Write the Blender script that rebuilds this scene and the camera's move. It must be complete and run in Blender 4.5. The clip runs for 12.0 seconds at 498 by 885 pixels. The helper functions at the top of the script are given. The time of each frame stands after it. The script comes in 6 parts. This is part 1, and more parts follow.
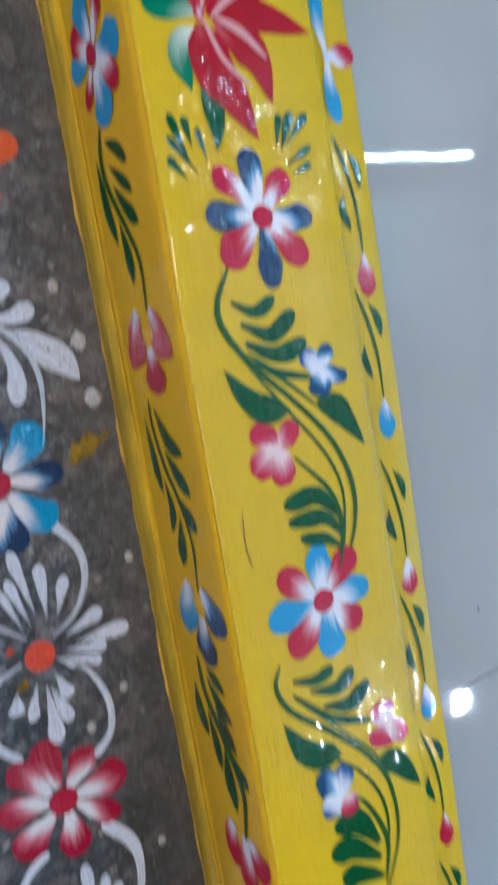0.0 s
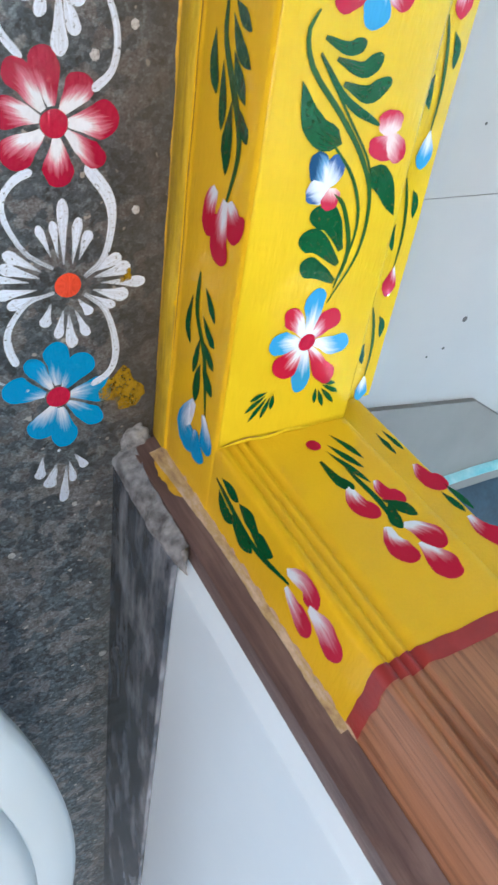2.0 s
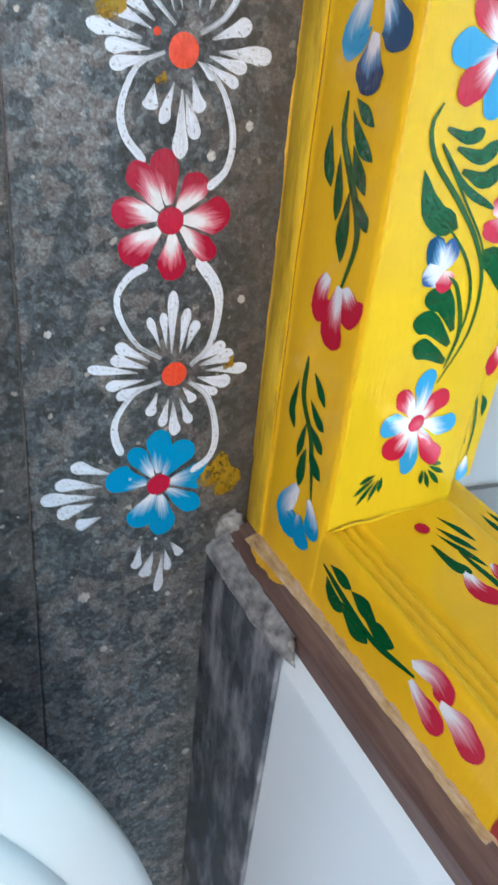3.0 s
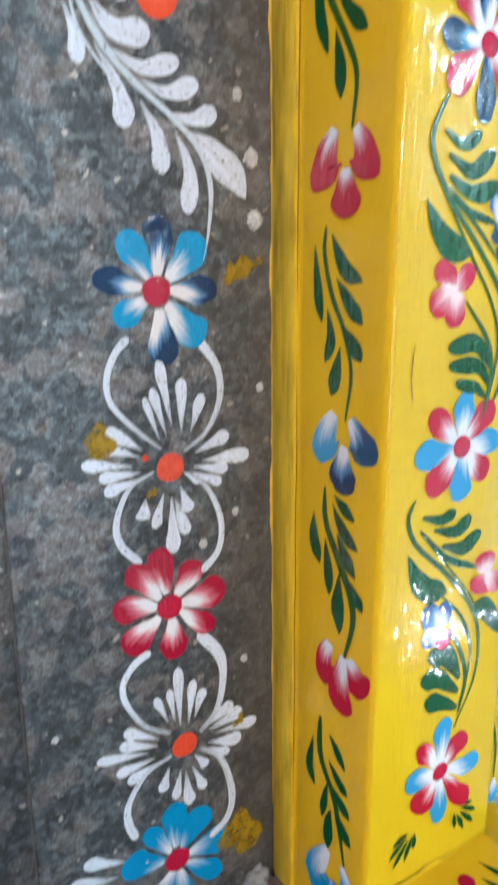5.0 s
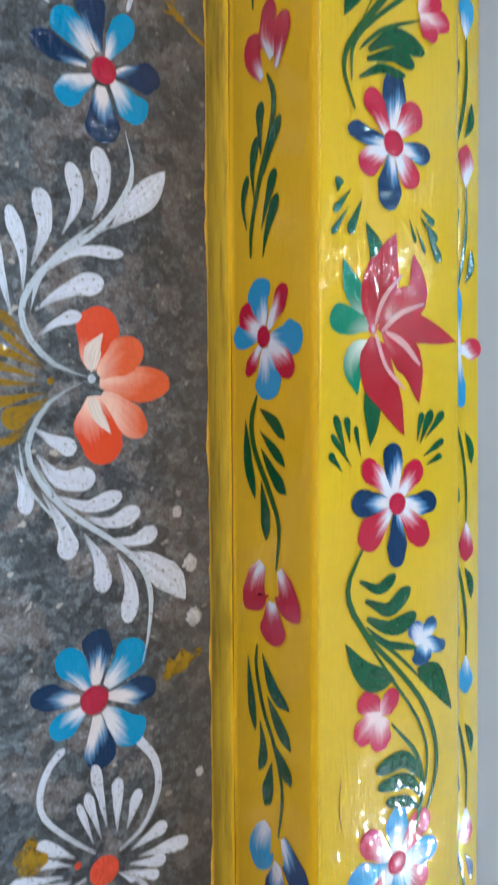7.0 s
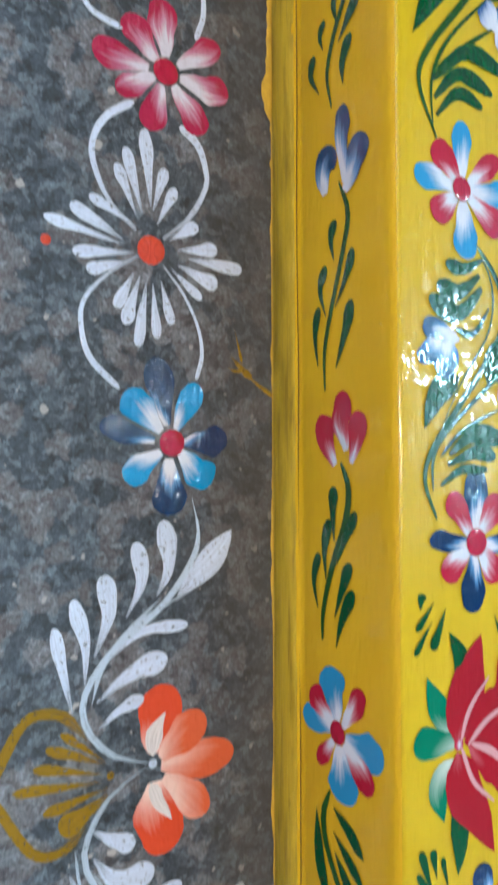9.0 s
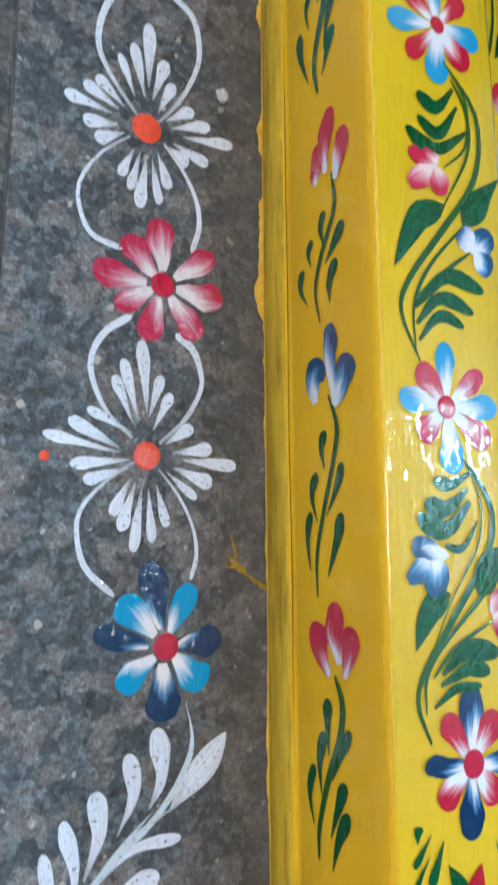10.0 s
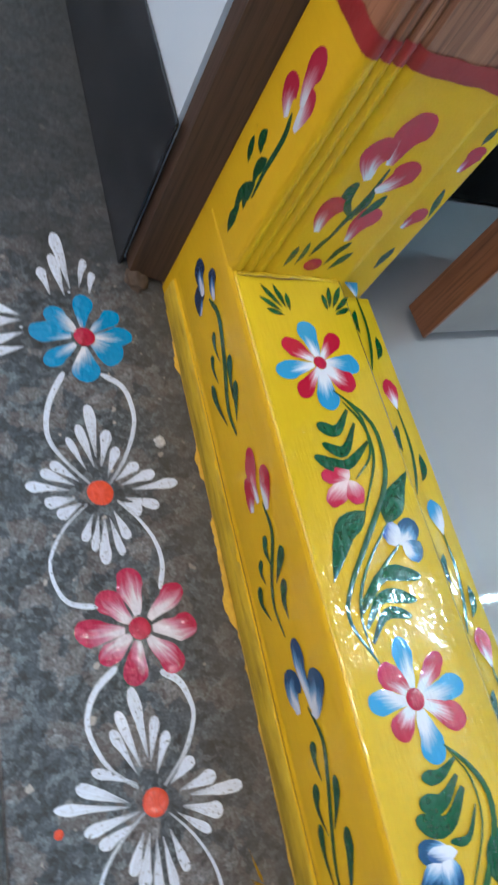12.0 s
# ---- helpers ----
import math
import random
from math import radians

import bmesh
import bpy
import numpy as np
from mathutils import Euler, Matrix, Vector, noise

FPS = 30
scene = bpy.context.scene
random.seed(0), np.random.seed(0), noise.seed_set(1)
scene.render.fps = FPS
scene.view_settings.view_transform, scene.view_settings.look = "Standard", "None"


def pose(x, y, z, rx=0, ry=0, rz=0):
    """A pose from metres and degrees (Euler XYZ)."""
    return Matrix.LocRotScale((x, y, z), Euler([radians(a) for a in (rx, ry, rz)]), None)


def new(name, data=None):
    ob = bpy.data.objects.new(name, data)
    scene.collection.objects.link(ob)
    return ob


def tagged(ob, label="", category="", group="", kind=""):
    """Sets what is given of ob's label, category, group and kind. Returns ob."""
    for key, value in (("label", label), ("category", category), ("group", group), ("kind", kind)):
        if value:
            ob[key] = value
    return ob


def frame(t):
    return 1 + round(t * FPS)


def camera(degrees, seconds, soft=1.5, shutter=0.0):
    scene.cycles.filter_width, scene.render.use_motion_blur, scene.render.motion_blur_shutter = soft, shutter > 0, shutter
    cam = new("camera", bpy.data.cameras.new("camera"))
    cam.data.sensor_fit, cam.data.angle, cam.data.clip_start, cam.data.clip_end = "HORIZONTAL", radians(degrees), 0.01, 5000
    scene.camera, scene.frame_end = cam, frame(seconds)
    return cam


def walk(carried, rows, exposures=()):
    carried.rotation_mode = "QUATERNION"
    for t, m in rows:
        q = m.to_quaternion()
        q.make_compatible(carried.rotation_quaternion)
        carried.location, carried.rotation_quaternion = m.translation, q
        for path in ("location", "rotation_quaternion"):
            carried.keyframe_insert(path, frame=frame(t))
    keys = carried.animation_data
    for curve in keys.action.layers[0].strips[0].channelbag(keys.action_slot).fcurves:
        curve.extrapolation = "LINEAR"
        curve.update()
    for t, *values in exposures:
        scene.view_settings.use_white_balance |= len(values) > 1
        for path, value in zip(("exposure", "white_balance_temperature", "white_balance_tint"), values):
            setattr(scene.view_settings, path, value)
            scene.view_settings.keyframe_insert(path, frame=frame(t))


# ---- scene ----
cam = camera(38.5, 12.0, soft=2.5, shutter=0.5)
PATH = [
    (0, -0.1214, 0.3796, 0.3401, -4.47, -30.68, -10.44),
    (0.5, -0.1298, 0.3304, 0.3467, -15.71, -30.83, -6.87),
    (1, -0.1493, 0.2842, 0.3469, -29.24, -31.50, -1.91),
    (1.5, -0.1624, 0.2856, 0.3596, -41.47, -31.45, 6.02),
    (2, -0.1742, 0.2755, 0.3647, -43.98, -28.56, 9.04),
    (2.5, -0.1948, 0.2720, 0.3553, -38.52, -29.72, 5.98),
    (2.7, -0.2006, 0.2674, 0.3499, -37.32, -26.86, 6.50),
    (4.3, -0.2186, 0.3015, 0.3043, -23.68, -31.29, -1.00),
    (4.5, -0.2136, 0.3146, 0.3061, -21.29, -30.65, -0.32),
    (5, -0.2026, 0.3516, 0.3079, -16.53, -31.44, -0.77),
    (5.5, -0.1912, 0.3847, 0.3052, -13.63, -31.54, -1.52),
    (6, -0.1831, 0.4093, 0.3220, -11.76, -32.04, -0.96),
    (6.5, -0.1768, 0.4448, 0.3164, -7.90, -32.09, 0.06),
    (6.7, -0.1771, 0.4560, 0.3180, -6.43, -32.26, 0.30),
    (8.3, -0.1814, 0.5471, 0.3057, 2.05, -31.43, -2.23),
    (8.5, -0.1820, 0.5678, 0.3008, 1.81, -31.03, -1.53),
    (9, -0.1807, 0.6050, 0.2933, 1.76, -29.56, -0.21),
    (9.5, -0.1779, 0.6464, 0.3010, 5.26, -29.12, -0.15),
    (10, -0.1793, 0.6612, 0.3042, 7.97, -28.94, -0.51),
    (10.5, -0.1839, 0.6882, 0.3136, 11.03, -29.20, -1.19),
    (11, -0.1866, 0.7093, 0.3182, 13.46, -29.56, -1.55),
    (11.5, -0.1855, 0.7189, 0.3399, 22.50, -29.51, -8.92),
    (12, -0.1788, 0.7181, 0.3651, 28.35, -24.30, -14.61),
]
EXPOSURES = [(0.0, -0.48, 5200, 10), (0.5, -0.45, 5200, 11), (1.0, 0.02, 5600, 8), (1.5, 0.27, 5650, 8), (2.5, 0.25, 5500, 5), (4.5, 0.18, 5850, 6), (5.5, 0.01, 5400, 6), (6.5, -0.21, 5400, 7), (8.5, -0.27, 5350, 7), (9.5, -0.08, 5250, 4), (10.5, -0.09, 5300, 5), (12.0, -0.20, 5400, 7)]
walk(cam, [(t, pose(*p)) for t, *p in PATH], EXPOSURES)

# ---- world and lamps ----
world = bpy.data.worlds.new("world")
scene.world = world
world.use_nodes = True
wn = world.node_tree.nodes
sky = wn.new("ShaderNodeTexSky")
sky.sky_type, sky.sun_disc = "NISHITA", False
sky.sun_elevation, sky.sun_rotation = radians(40), radians(200)
world.node_tree.links.new(sky.outputs[0], wn["Background"].inputs[0])
wn["Background"].inputs[1].default_value = 0.1

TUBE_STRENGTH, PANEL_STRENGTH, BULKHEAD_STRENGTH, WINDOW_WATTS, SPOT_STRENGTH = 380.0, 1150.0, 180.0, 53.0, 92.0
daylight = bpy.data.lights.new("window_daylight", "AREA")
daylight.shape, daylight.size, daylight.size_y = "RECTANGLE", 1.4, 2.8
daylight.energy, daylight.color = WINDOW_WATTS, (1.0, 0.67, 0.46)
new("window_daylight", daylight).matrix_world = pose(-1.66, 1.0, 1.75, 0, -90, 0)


# ---- materials ----
def material(name):
    m = bpy.data.materials.new(name)
    m.use_nodes = True
    nt = m.node_tree
    return m, nt, nt.nodes["Principled BSDF"]


def node(nt, kind, **values):
    n = nt.nodes.new(kind)
    for key, v in values.items():
        n.inputs[key].default_value = v
    return n


def noise_tex(nt, scale, detail=4.0, rough=0.55, vec=None):
    n = node(nt, "ShaderNodeTexNoise", Scale=scale, Detail=detail, Roughness=rough)
    if vec is None:
        vec = nt.nodes.new("ShaderNodeTexCoord").outputs["Object"]
    nt.links.new(vec, n.inputs["Vector"])
    return n


def stretched(nt, sx, sy, sz):
    c = nt.nodes.new("ShaderNodeTexCoord")
    mp = nt.nodes.new("ShaderNodeMapping")
    mp.inputs["Scale"].default_value = (sx, sy, sz)
    nt.links.new(c.outputs["Object"], mp.inputs["Vector"])
    return mp.outputs["Vector"]


def ramp(nt, source, stops):
    r = nt.nodes.new("ShaderNodeValToRGB")
    e = r.color_ramp.elements
    while len(e) < len(stops):
        e.new(0.5)
    for item, (at, c) in zip(e, stops):
        item.position = at
        item.color = (*c, 1) if len(c) == 3 else c
    nt.links.new(source, r.inputs["Fac"])
    return r


def grey(v):
    return (v, v, v)


def blend(nt, fac, a, b, mode="MIX"):
    m = nt.nodes.new("ShaderNodeMix")
    m.data_type, m.blend_type = "RGBA", mode
    for sock, v in ((m.inputs["Factor"], fac), (m.inputs[6], a), (m.inputs[7], b)):
        if isinstance(v, (int, float)):
            sock.default_value = v
        elif isinstance(v, tuple):
            sock.default_value = (*v, 1)
        else:
            nt.links.new(v, sock)
    return m.outputs[2]


def bump(nt, bsdf, height, strength, distance, under=None):
    b = nt.nodes.new("ShaderNodeBump")
    b.inputs["Strength"].default_value, b.inputs["Distance"].default_value = strength, distance
    nt.links.new(height, b.inputs["Height"])
    if under is not None:
        nt.links.new(under, b.inputs["Normal"])
    nt.links.new(b.outputs["Normal"], bsdf.inputs["Normal"])
    return b.outputs["Normal"]


def skin(nt, p, n, film):
    """Hand-brushed ridges in the glossy top film alone."""
    ridges = noise_tex(nt, 270, 1, 0.4, stretched(nt, 1.0, 0.34, 1.0))
    top = bump(nt, p, ridges.outputs["Fac"], 1.0, 0.00068, film)
    # gloss masked along the bar so lamp highlights show only on chosen stretches
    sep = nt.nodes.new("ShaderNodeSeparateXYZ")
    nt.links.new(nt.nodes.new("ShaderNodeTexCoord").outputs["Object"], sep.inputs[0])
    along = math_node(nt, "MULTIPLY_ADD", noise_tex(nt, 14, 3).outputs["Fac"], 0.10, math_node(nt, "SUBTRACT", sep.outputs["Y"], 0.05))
    highlight_mask = ramp(nt, along, [(0.14, grey(0.15)), (0.19, grey(1.0)), (0.36, grey(1.0)), (0.43, grey(0.22)), (0.54, grey(0.30)), (0.59, grey(1.0))])
    nt.links.new(highlight_mask.outputs["Color"], p.inputs["Coat Weight"])
    nt.links.new(math_node(nt, "MULTIPLY", highlight_mask.outputs["Color"], 0.09), p.inputs["Specular IOR Level"])
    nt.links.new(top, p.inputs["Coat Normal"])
    nt.links.new(n, p.inputs["Normal"])


def yellow_enamel(name="yellow_enamel_paint", low=(0.590, 0.438, 0.006), high=(0.645, 0.484, 0.010), satin=False):
    m, nt, p = material(name)
    wide = noise_tex(nt, 9, 3)
    brush = noise_tex(nt, 620, 3, 0.5, stretched(nt, 1.0, 0.16, 1.0))
    grit = noise_tex(nt, 330, 4, 0.65)
    base = ramp(nt, wide.outputs["Fac"], [(0.3, low), (0.7, high)])
    streaks = ramp(nt, brush.outputs["Fac"], [(0.25, grey(0.965)), (0.6, grey(1.0))])
    col = blend(nt, 1.0, base.outputs["Color"], streaks.outputs["Color"], "MULTIPLY")
    dirt = noise_tex(nt, 70, 6, 0.7)
    spots = ramp(nt, dirt.outputs["Fac"], [(0.69, grey(0.0)), (0.80, grey(0.8))])
    col = blend(nt, spots.outputs["Color"], col, (0.36, 0.20, 0.012))
    nt.links.new(col, p.inputs["Base Color"])
    r = ramp(nt, wide.outputs["Fac"], [(0.2, grey(0.20)), (0.8, grey(0.28))])
    nt.links.new(r.outputs["Color"], p.inputs["Roughness"])
    p.inputs["Specular IOR Level"].default_value = 0.06
    p.inputs["Coat Weight"].default_value, p.inputs["Coat Roughness"].default_value = 1.0, 0.03
    p.inputs["Coat IOR"].default_value = 1.62
    n = film = bump(nt, p, wide.outputs["Fac"], 0.5, 0.005)
    n = bump(nt, p, brush.outputs["Fac"], 0.7, 0.00034, n)
    n = bump(nt, p, grit.outputs["Fac"], 0.5, 0.00026, n)
    if satin:
        nt.links.new(n, p.inputs["Normal"])
        p.inputs["Coat Weight"].default_value, p.inputs["Coat Roughness"].default_value = 0.35, 0.12
    else:
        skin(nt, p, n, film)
    return m


def math_node(nt, op, a, b, c=None):
    n = nt.nodes.new("ShaderNodeMath")
    n.operation = op
    for sock, v in zip(n.inputs, (a, b, c)):
        if v is None:
            continue
        if isinstance(v, (int, float)):
            sock.default_value = v
        else:
            nt.links.new(v, sock)
    return n.outputs[0]


def paint(name, colour, pale=None, start=0.2, end=0.75, streak=0.13, worn=0.0, middle=None, edge=0.26, patchy=False, relief=0.0):
    """Brush-loaded enamel: pale along the heart of a stroke, full colour at its tip and rims."""
    m, nt, p = material(name)
    tip = nt.nodes.new("ShaderNodeAttribute")
    tip.attribute_name = "tip"
    across = nt.nodes.new("ShaderNodeAttribute")
    across.attribute_name = "across"
    info = nt.nodes.new("ShaderNodeObjectInfo")
    cx = nt.nodes.new("ShaderNodeCombineXYZ")
    nt.links.new(across.outputs["Fac"], cx.inputs[0])
    nt.links.new(tip.outputs["Fac"], cx.inputs[1])
    nt.links.new(info.outputs["Random"], cx.inputs[2])
    mp = nt.nodes.new("ShaderNodeMapping")
    mp.inputs["Scale"].default_value = (3.0, 0.8, 37.0)
    nt.links.new(cx.outputs[0], mp.inputs["Vector"])
    lines = noise_tex(nt, 1.6, 4, 0.6, mp.outputs["Vector"])
    if pale is not None:
        lean = math_node(nt, "SUBTRACT", across.outputs["Fac"], math_node(nt, "MULTIPLY_ADD", info.outputs["Random"], 1.7, -0.85))
        rim = math_node(nt, "MULTIPLY", math_node(nt, "ABSOLUTE", lean, None), edge)
        drift = math_node(nt, "MULTIPLY_ADD", info.outputs["Random"], 0.40, -0.2)
        s = math_node(nt, "MULTIPLY_ADD", lines.outputs["Fac"], streak * 3, -streak * 1.5)
        s = math_node(nt, "ADD", s, math_node(nt, "ADD", rim, drift))
        s = math_node(nt, "ADD", s, tip.outputs["Fac"])
        mid = middle or tuple(0.42 * a + 0.58 * b for a, b in zip(pale, colour))
        f = ramp(nt, s, [(start, pale), ((start + end) / 2, mid), (end, colour)])
        col = f.outputs["Color"]
    else:
        f = ramp(nt, lines.outputs["Fac"], [(0.3, tuple(c * 0.8 for c in colour)), (0.7, tuple(min(1, c * 1.15) for c in colour))])
        col = f.outputs["Color"]
    if worn:
        mq = nt.nodes.new("ShaderNodeMapping")
        mq.inputs["Scale"].default_value = (6.0, 1.6, 37.0)
        nt.links.new(cx.outputs[0], mq.inputs["Vector"])
        hairs = noise_tex(nt, 1.5, 5, 0.7, mq.outputs["Vector"])
        thin = math_node(nt, "MULTIPLY_ADD", tip.outputs["Fac"], 0.42, hairs.outputs["Fac"])
        dry = ramp(nt, thin, [(0.42, grey(worn)), (0.62, grey(0.0))])
        pits = noise_tex(nt, 140 if patchy else 480, 4, 0.65)
        low, soft = (0.46, 0.24) if patchy else (0.57, 0.12)
        pf = ramp(nt, pits.outputs["Fac"], [(low, grey(0.0)), (low + soft, grey(worn * 0.95))])
        gone = math_node(nt, "MAXIMUM", dry.outputs["Color"], pf.outputs["Color"])
        nt.links.new(math_node(nt, "SUBTRACT", 1.0, gone), p.inputs["Alpha"])
    nt.links.new(col, p.inputs["Base Color"])
    p.inputs["Roughness"].default_value = 0.24
    p.inputs["Coat Roughness"].default_value, p.inputs["Coat IOR"].default_value = 0.03, 1.62
    wide, rough, grit = noise_tex(nt, 9, 3), noise_tex(nt, 620, 3, 0.5, stretched(nt, 1.0, 0.16, 1.0)), noise_tex(nt, 330, 4, 0.65)
    n = film = bump(nt, p, wide.outputs["Fac"], 0.5, 0.005)
    n = bump(nt, p, rough.outputs["Fac"], 0.7, 0.00034, n)
    n = bump(nt, p, grit.outputs["Fac"], 0.5, 0.00030, n)
    if relief:
        n = film = bump(nt, p, noise_tex(nt, 230, 1, 0.4).outputs["Fac"], 0.7, relief, n)
    skin(nt, p, n, film)
    return m


def granite(name="flamed_grey_granite", shade=1.0, grain=95, rosy=0.66):
    """Flamed granite: dark grey ground with blurred pinkish and pale crystals, pits and worn patches, uneven light
    painted in along Y.
    """
    m, nt, p = material(name)
    wash = noise_tex(nt, 5, 5, 0.62)
    warp = noise_tex(nt, 38, 7, 0.72)
    shift = blend(nt, 0.010, nt.nodes.new("ShaderNodeTexCoord").outputs["Object"], noise_tex(nt, 120, 5, 0.7).outputs["Color"], "ADD")

    def crystals(scale, stops):
        v = node(nt, "ShaderNodeTexVoronoi", Scale=scale)
        v.feature = "SMOOTH_F1"
        v.inputs["Smoothness"].default_value = 0.22
        nt.links.new(shift, v.inputs["Vector"])
        pick = nt.nodes.new("ShaderNodeSeparateColor")
        nt.links.new(v.outputs["Color"], pick.inputs[0])
        return ramp(nt, pick.outputs[0], stops).outputs["Color"]

    coarse = crystals(grain, [(0.20, (0.040, 0.046, 0.052)), (0.42, (0.062, 0.072, 0.082)), (rosy - 0.1, (0.088, 0.098, 0.108)), (rosy, (0.165, 0.132, 0.120)), (rosy + 0.14, (0.225, 0.182, 0.168))])
    fine = crystals(330, [(0.15, (0.018, 0.021, 0.025)), (0.40, (0.060, 0.068, 0.076)), (0.65, (0.110, 0.120, 0.130)), (0.88, (0.24, 0.25, 0.26))])
    col = blend(nt, 0.42, coarse, fine)
    grains = noise_tex(nt, 620, 4, 0.7)
    gr = ramp(nt, grains.outputs["Fac"], [(0.32, grey(0.5)), (0.5, grey(1.0)), (0.68, grey(1.65))])
    col = blend(nt, 1.0, col, gr.outputs["Color"], "MULTIPLY")
    pales, blacks = noise_tex(nt, 230, 3, 0.6), noise_tex(nt, 165, 5, 0.68)
    tone = ramp(nt, wash.outputs["Fac"], [(f, tuple(shade * v for v in c)) for f, c in ((0.34, (0.70, 0.87, 1.00)), (0.5, (0.80, 0.99, 1.14)), (0.66, (0.91, 1.12, 1.28)))])
    col = blend(nt, 1.0, col, tone.outputs["Color"], "MULTIPLY")
    pores = ramp(nt, blacks.outputs["Fac"], [(0.35, grey(0.38)), (0.45, grey(1.0)), (0.62, grey(1.25))])
    col = blend(nt, 1.0, col, pores.outputs["Color"], "MULTIPLY")
    # pale chips in the granite, with its small wet glints painted in too
    chips_and_glints = noise_tex(nt, 130, 2, 0.4)
    cf = ramp(nt, chips_and_glints.outputs["Fac"], [(0.70, grey(0.0)), (0.73, grey(0.85))])
    col = blend(nt, cf.outputs["Color"], col, (0.46, 0.45, 0.44))
    # brownish tone with a ragged edge along the foot of the threshold
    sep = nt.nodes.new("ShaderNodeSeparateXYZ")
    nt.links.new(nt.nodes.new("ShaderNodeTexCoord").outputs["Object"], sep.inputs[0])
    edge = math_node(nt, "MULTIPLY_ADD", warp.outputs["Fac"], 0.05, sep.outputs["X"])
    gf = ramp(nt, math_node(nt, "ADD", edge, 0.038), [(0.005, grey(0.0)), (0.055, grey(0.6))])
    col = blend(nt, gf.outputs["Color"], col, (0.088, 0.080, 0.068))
    # worn: stone lightened and darkened along Y to paint in uneven light and sheen
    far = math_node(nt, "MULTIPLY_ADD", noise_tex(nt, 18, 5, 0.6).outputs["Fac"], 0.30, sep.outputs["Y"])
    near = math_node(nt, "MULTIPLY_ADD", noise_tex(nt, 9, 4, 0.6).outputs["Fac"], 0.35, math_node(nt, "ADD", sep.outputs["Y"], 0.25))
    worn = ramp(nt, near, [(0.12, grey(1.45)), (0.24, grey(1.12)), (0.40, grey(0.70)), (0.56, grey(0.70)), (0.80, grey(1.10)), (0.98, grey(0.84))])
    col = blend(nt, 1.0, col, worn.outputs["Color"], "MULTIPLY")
    # blackish damp stain in the far corner, with the corner's shade painted in too
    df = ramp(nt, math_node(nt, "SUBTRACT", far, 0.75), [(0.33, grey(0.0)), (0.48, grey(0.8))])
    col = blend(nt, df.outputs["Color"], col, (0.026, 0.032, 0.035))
    nt.links.new(col, p.inputs["Base Color"])
    r = ramp(nt, pales.outputs["Fac"], [(0.4, grey(0.6)), (0.65, grey(0.36))])
    nt.links.new(r.outputs["Color"], p.inputs["Roughness"])
    n = bump(nt, p, warp.outputs["Fac"], 0.5, 0.0024)
    bump(nt, p, blacks.outputs["Fac"], 0.6, 0.0013, n)
    return m


def plain(name, a, b, scale, rough, relief=0.0, relief_scale=200.0, coat=0.0, metallic=0.0):
    m, nt, p = material(name)
    w = noise_tex(nt, scale, 5, 0.6)
    c = ramp(nt, w.outputs["Fac"], [(0.3, a), (0.7, b)])
    nt.links.new(c.outputs["Color"], p.inputs["Base Color"])
    r = ramp(nt, w.outputs["Fac"], [(0.25, grey(rough * 0.85)), (0.75, grey(min(1, rough * 1.15)))])
    nt.links.new(r.outputs["Color"], p.inputs["Roughness"])
    p.inputs["Coat Weight"].default_value, p.inputs["Coat Roughness"].default_value = coat, 0.05
    p.inputs["Metallic"].default_value = metallic
    if relief:
        f = noise_tex(nt, relief_scale, 4)
        bump(nt, p, f.outputs["Fac"], 0.5, relief)
    return m


def timber(name, dark, light, gloss=0.35):
    m, nt, p = material(name)
    g = noise_tex(nt, 30, 6, 0.65, stretched(nt, 3.0, 3.0, 0.12))
    f = noise_tex(nt, 240, 4, 0.6, stretched(nt, 2.0, 2.0, 0.06))
    c = ramp(nt, g.outputs["Fac"], [(0.28, dark), (0.55, light), (0.8, tuple(v * 0.8 for v in light))])
    pores = ramp(nt, f.outputs["Fac"], [(0.35, grey(0.6)), (0.5, grey(1.0))])
    nt.links.new(blend(nt, 1.0, c.outputs["Color"], pores.outputs["Color"], "MULTIPLY"), p.inputs["Base Color"])
    p.inputs["Roughness"].default_value = gloss
    p.inputs["Coat Weight"].default_value, p.inputs["Coat Roughness"].default_value = 0.2, 0.15
    bump(nt, p, f.outputs["Fac"], 0.3, 0.0006)
    return m


def glow(name, colour, strength):
    m, nt, p = material(name)
    p.inputs["Base Color"].default_value = (*colour, 1)
    p.inputs["Emission Color"].default_value = (*colour, 1)
    p.inputs["Emission Strength"].default_value = strength
    return m


def skirting_stone(name, haze, level=1.0):
    m, nt, p = material(name)
    w = noise_tex(nt, 40, 5, 0.6)
    # base colour raised by level to paint in reflections of pale tub and wall
    c = ramp(nt, w.outputs["Fac"], [(0.3, tuple(level * v for v in (0.030, 0.044, 0.068))), (0.7, tuple(level * v for v in (0.095, 0.12, 0.155)))])
    smear = noise_tex(nt, 34, 5, 0.62, stretched(nt, 1.0, 0.28, 1.0))
    f = ramp(nt, smear.outputs["Fac"], [(0.46, grey(0.0)), (0.72, grey(haze))])
    nt.links.new(blend(nt, f.outputs["Color"], c.outputs["Color"], (0.42, 0.47, 0.56)), p.inputs["Base Color"])
    p.inputs["Roughness"].default_value = 0.2
    bump(nt, p, w.outputs["Fac"], 0.4, 0.002)
    return m


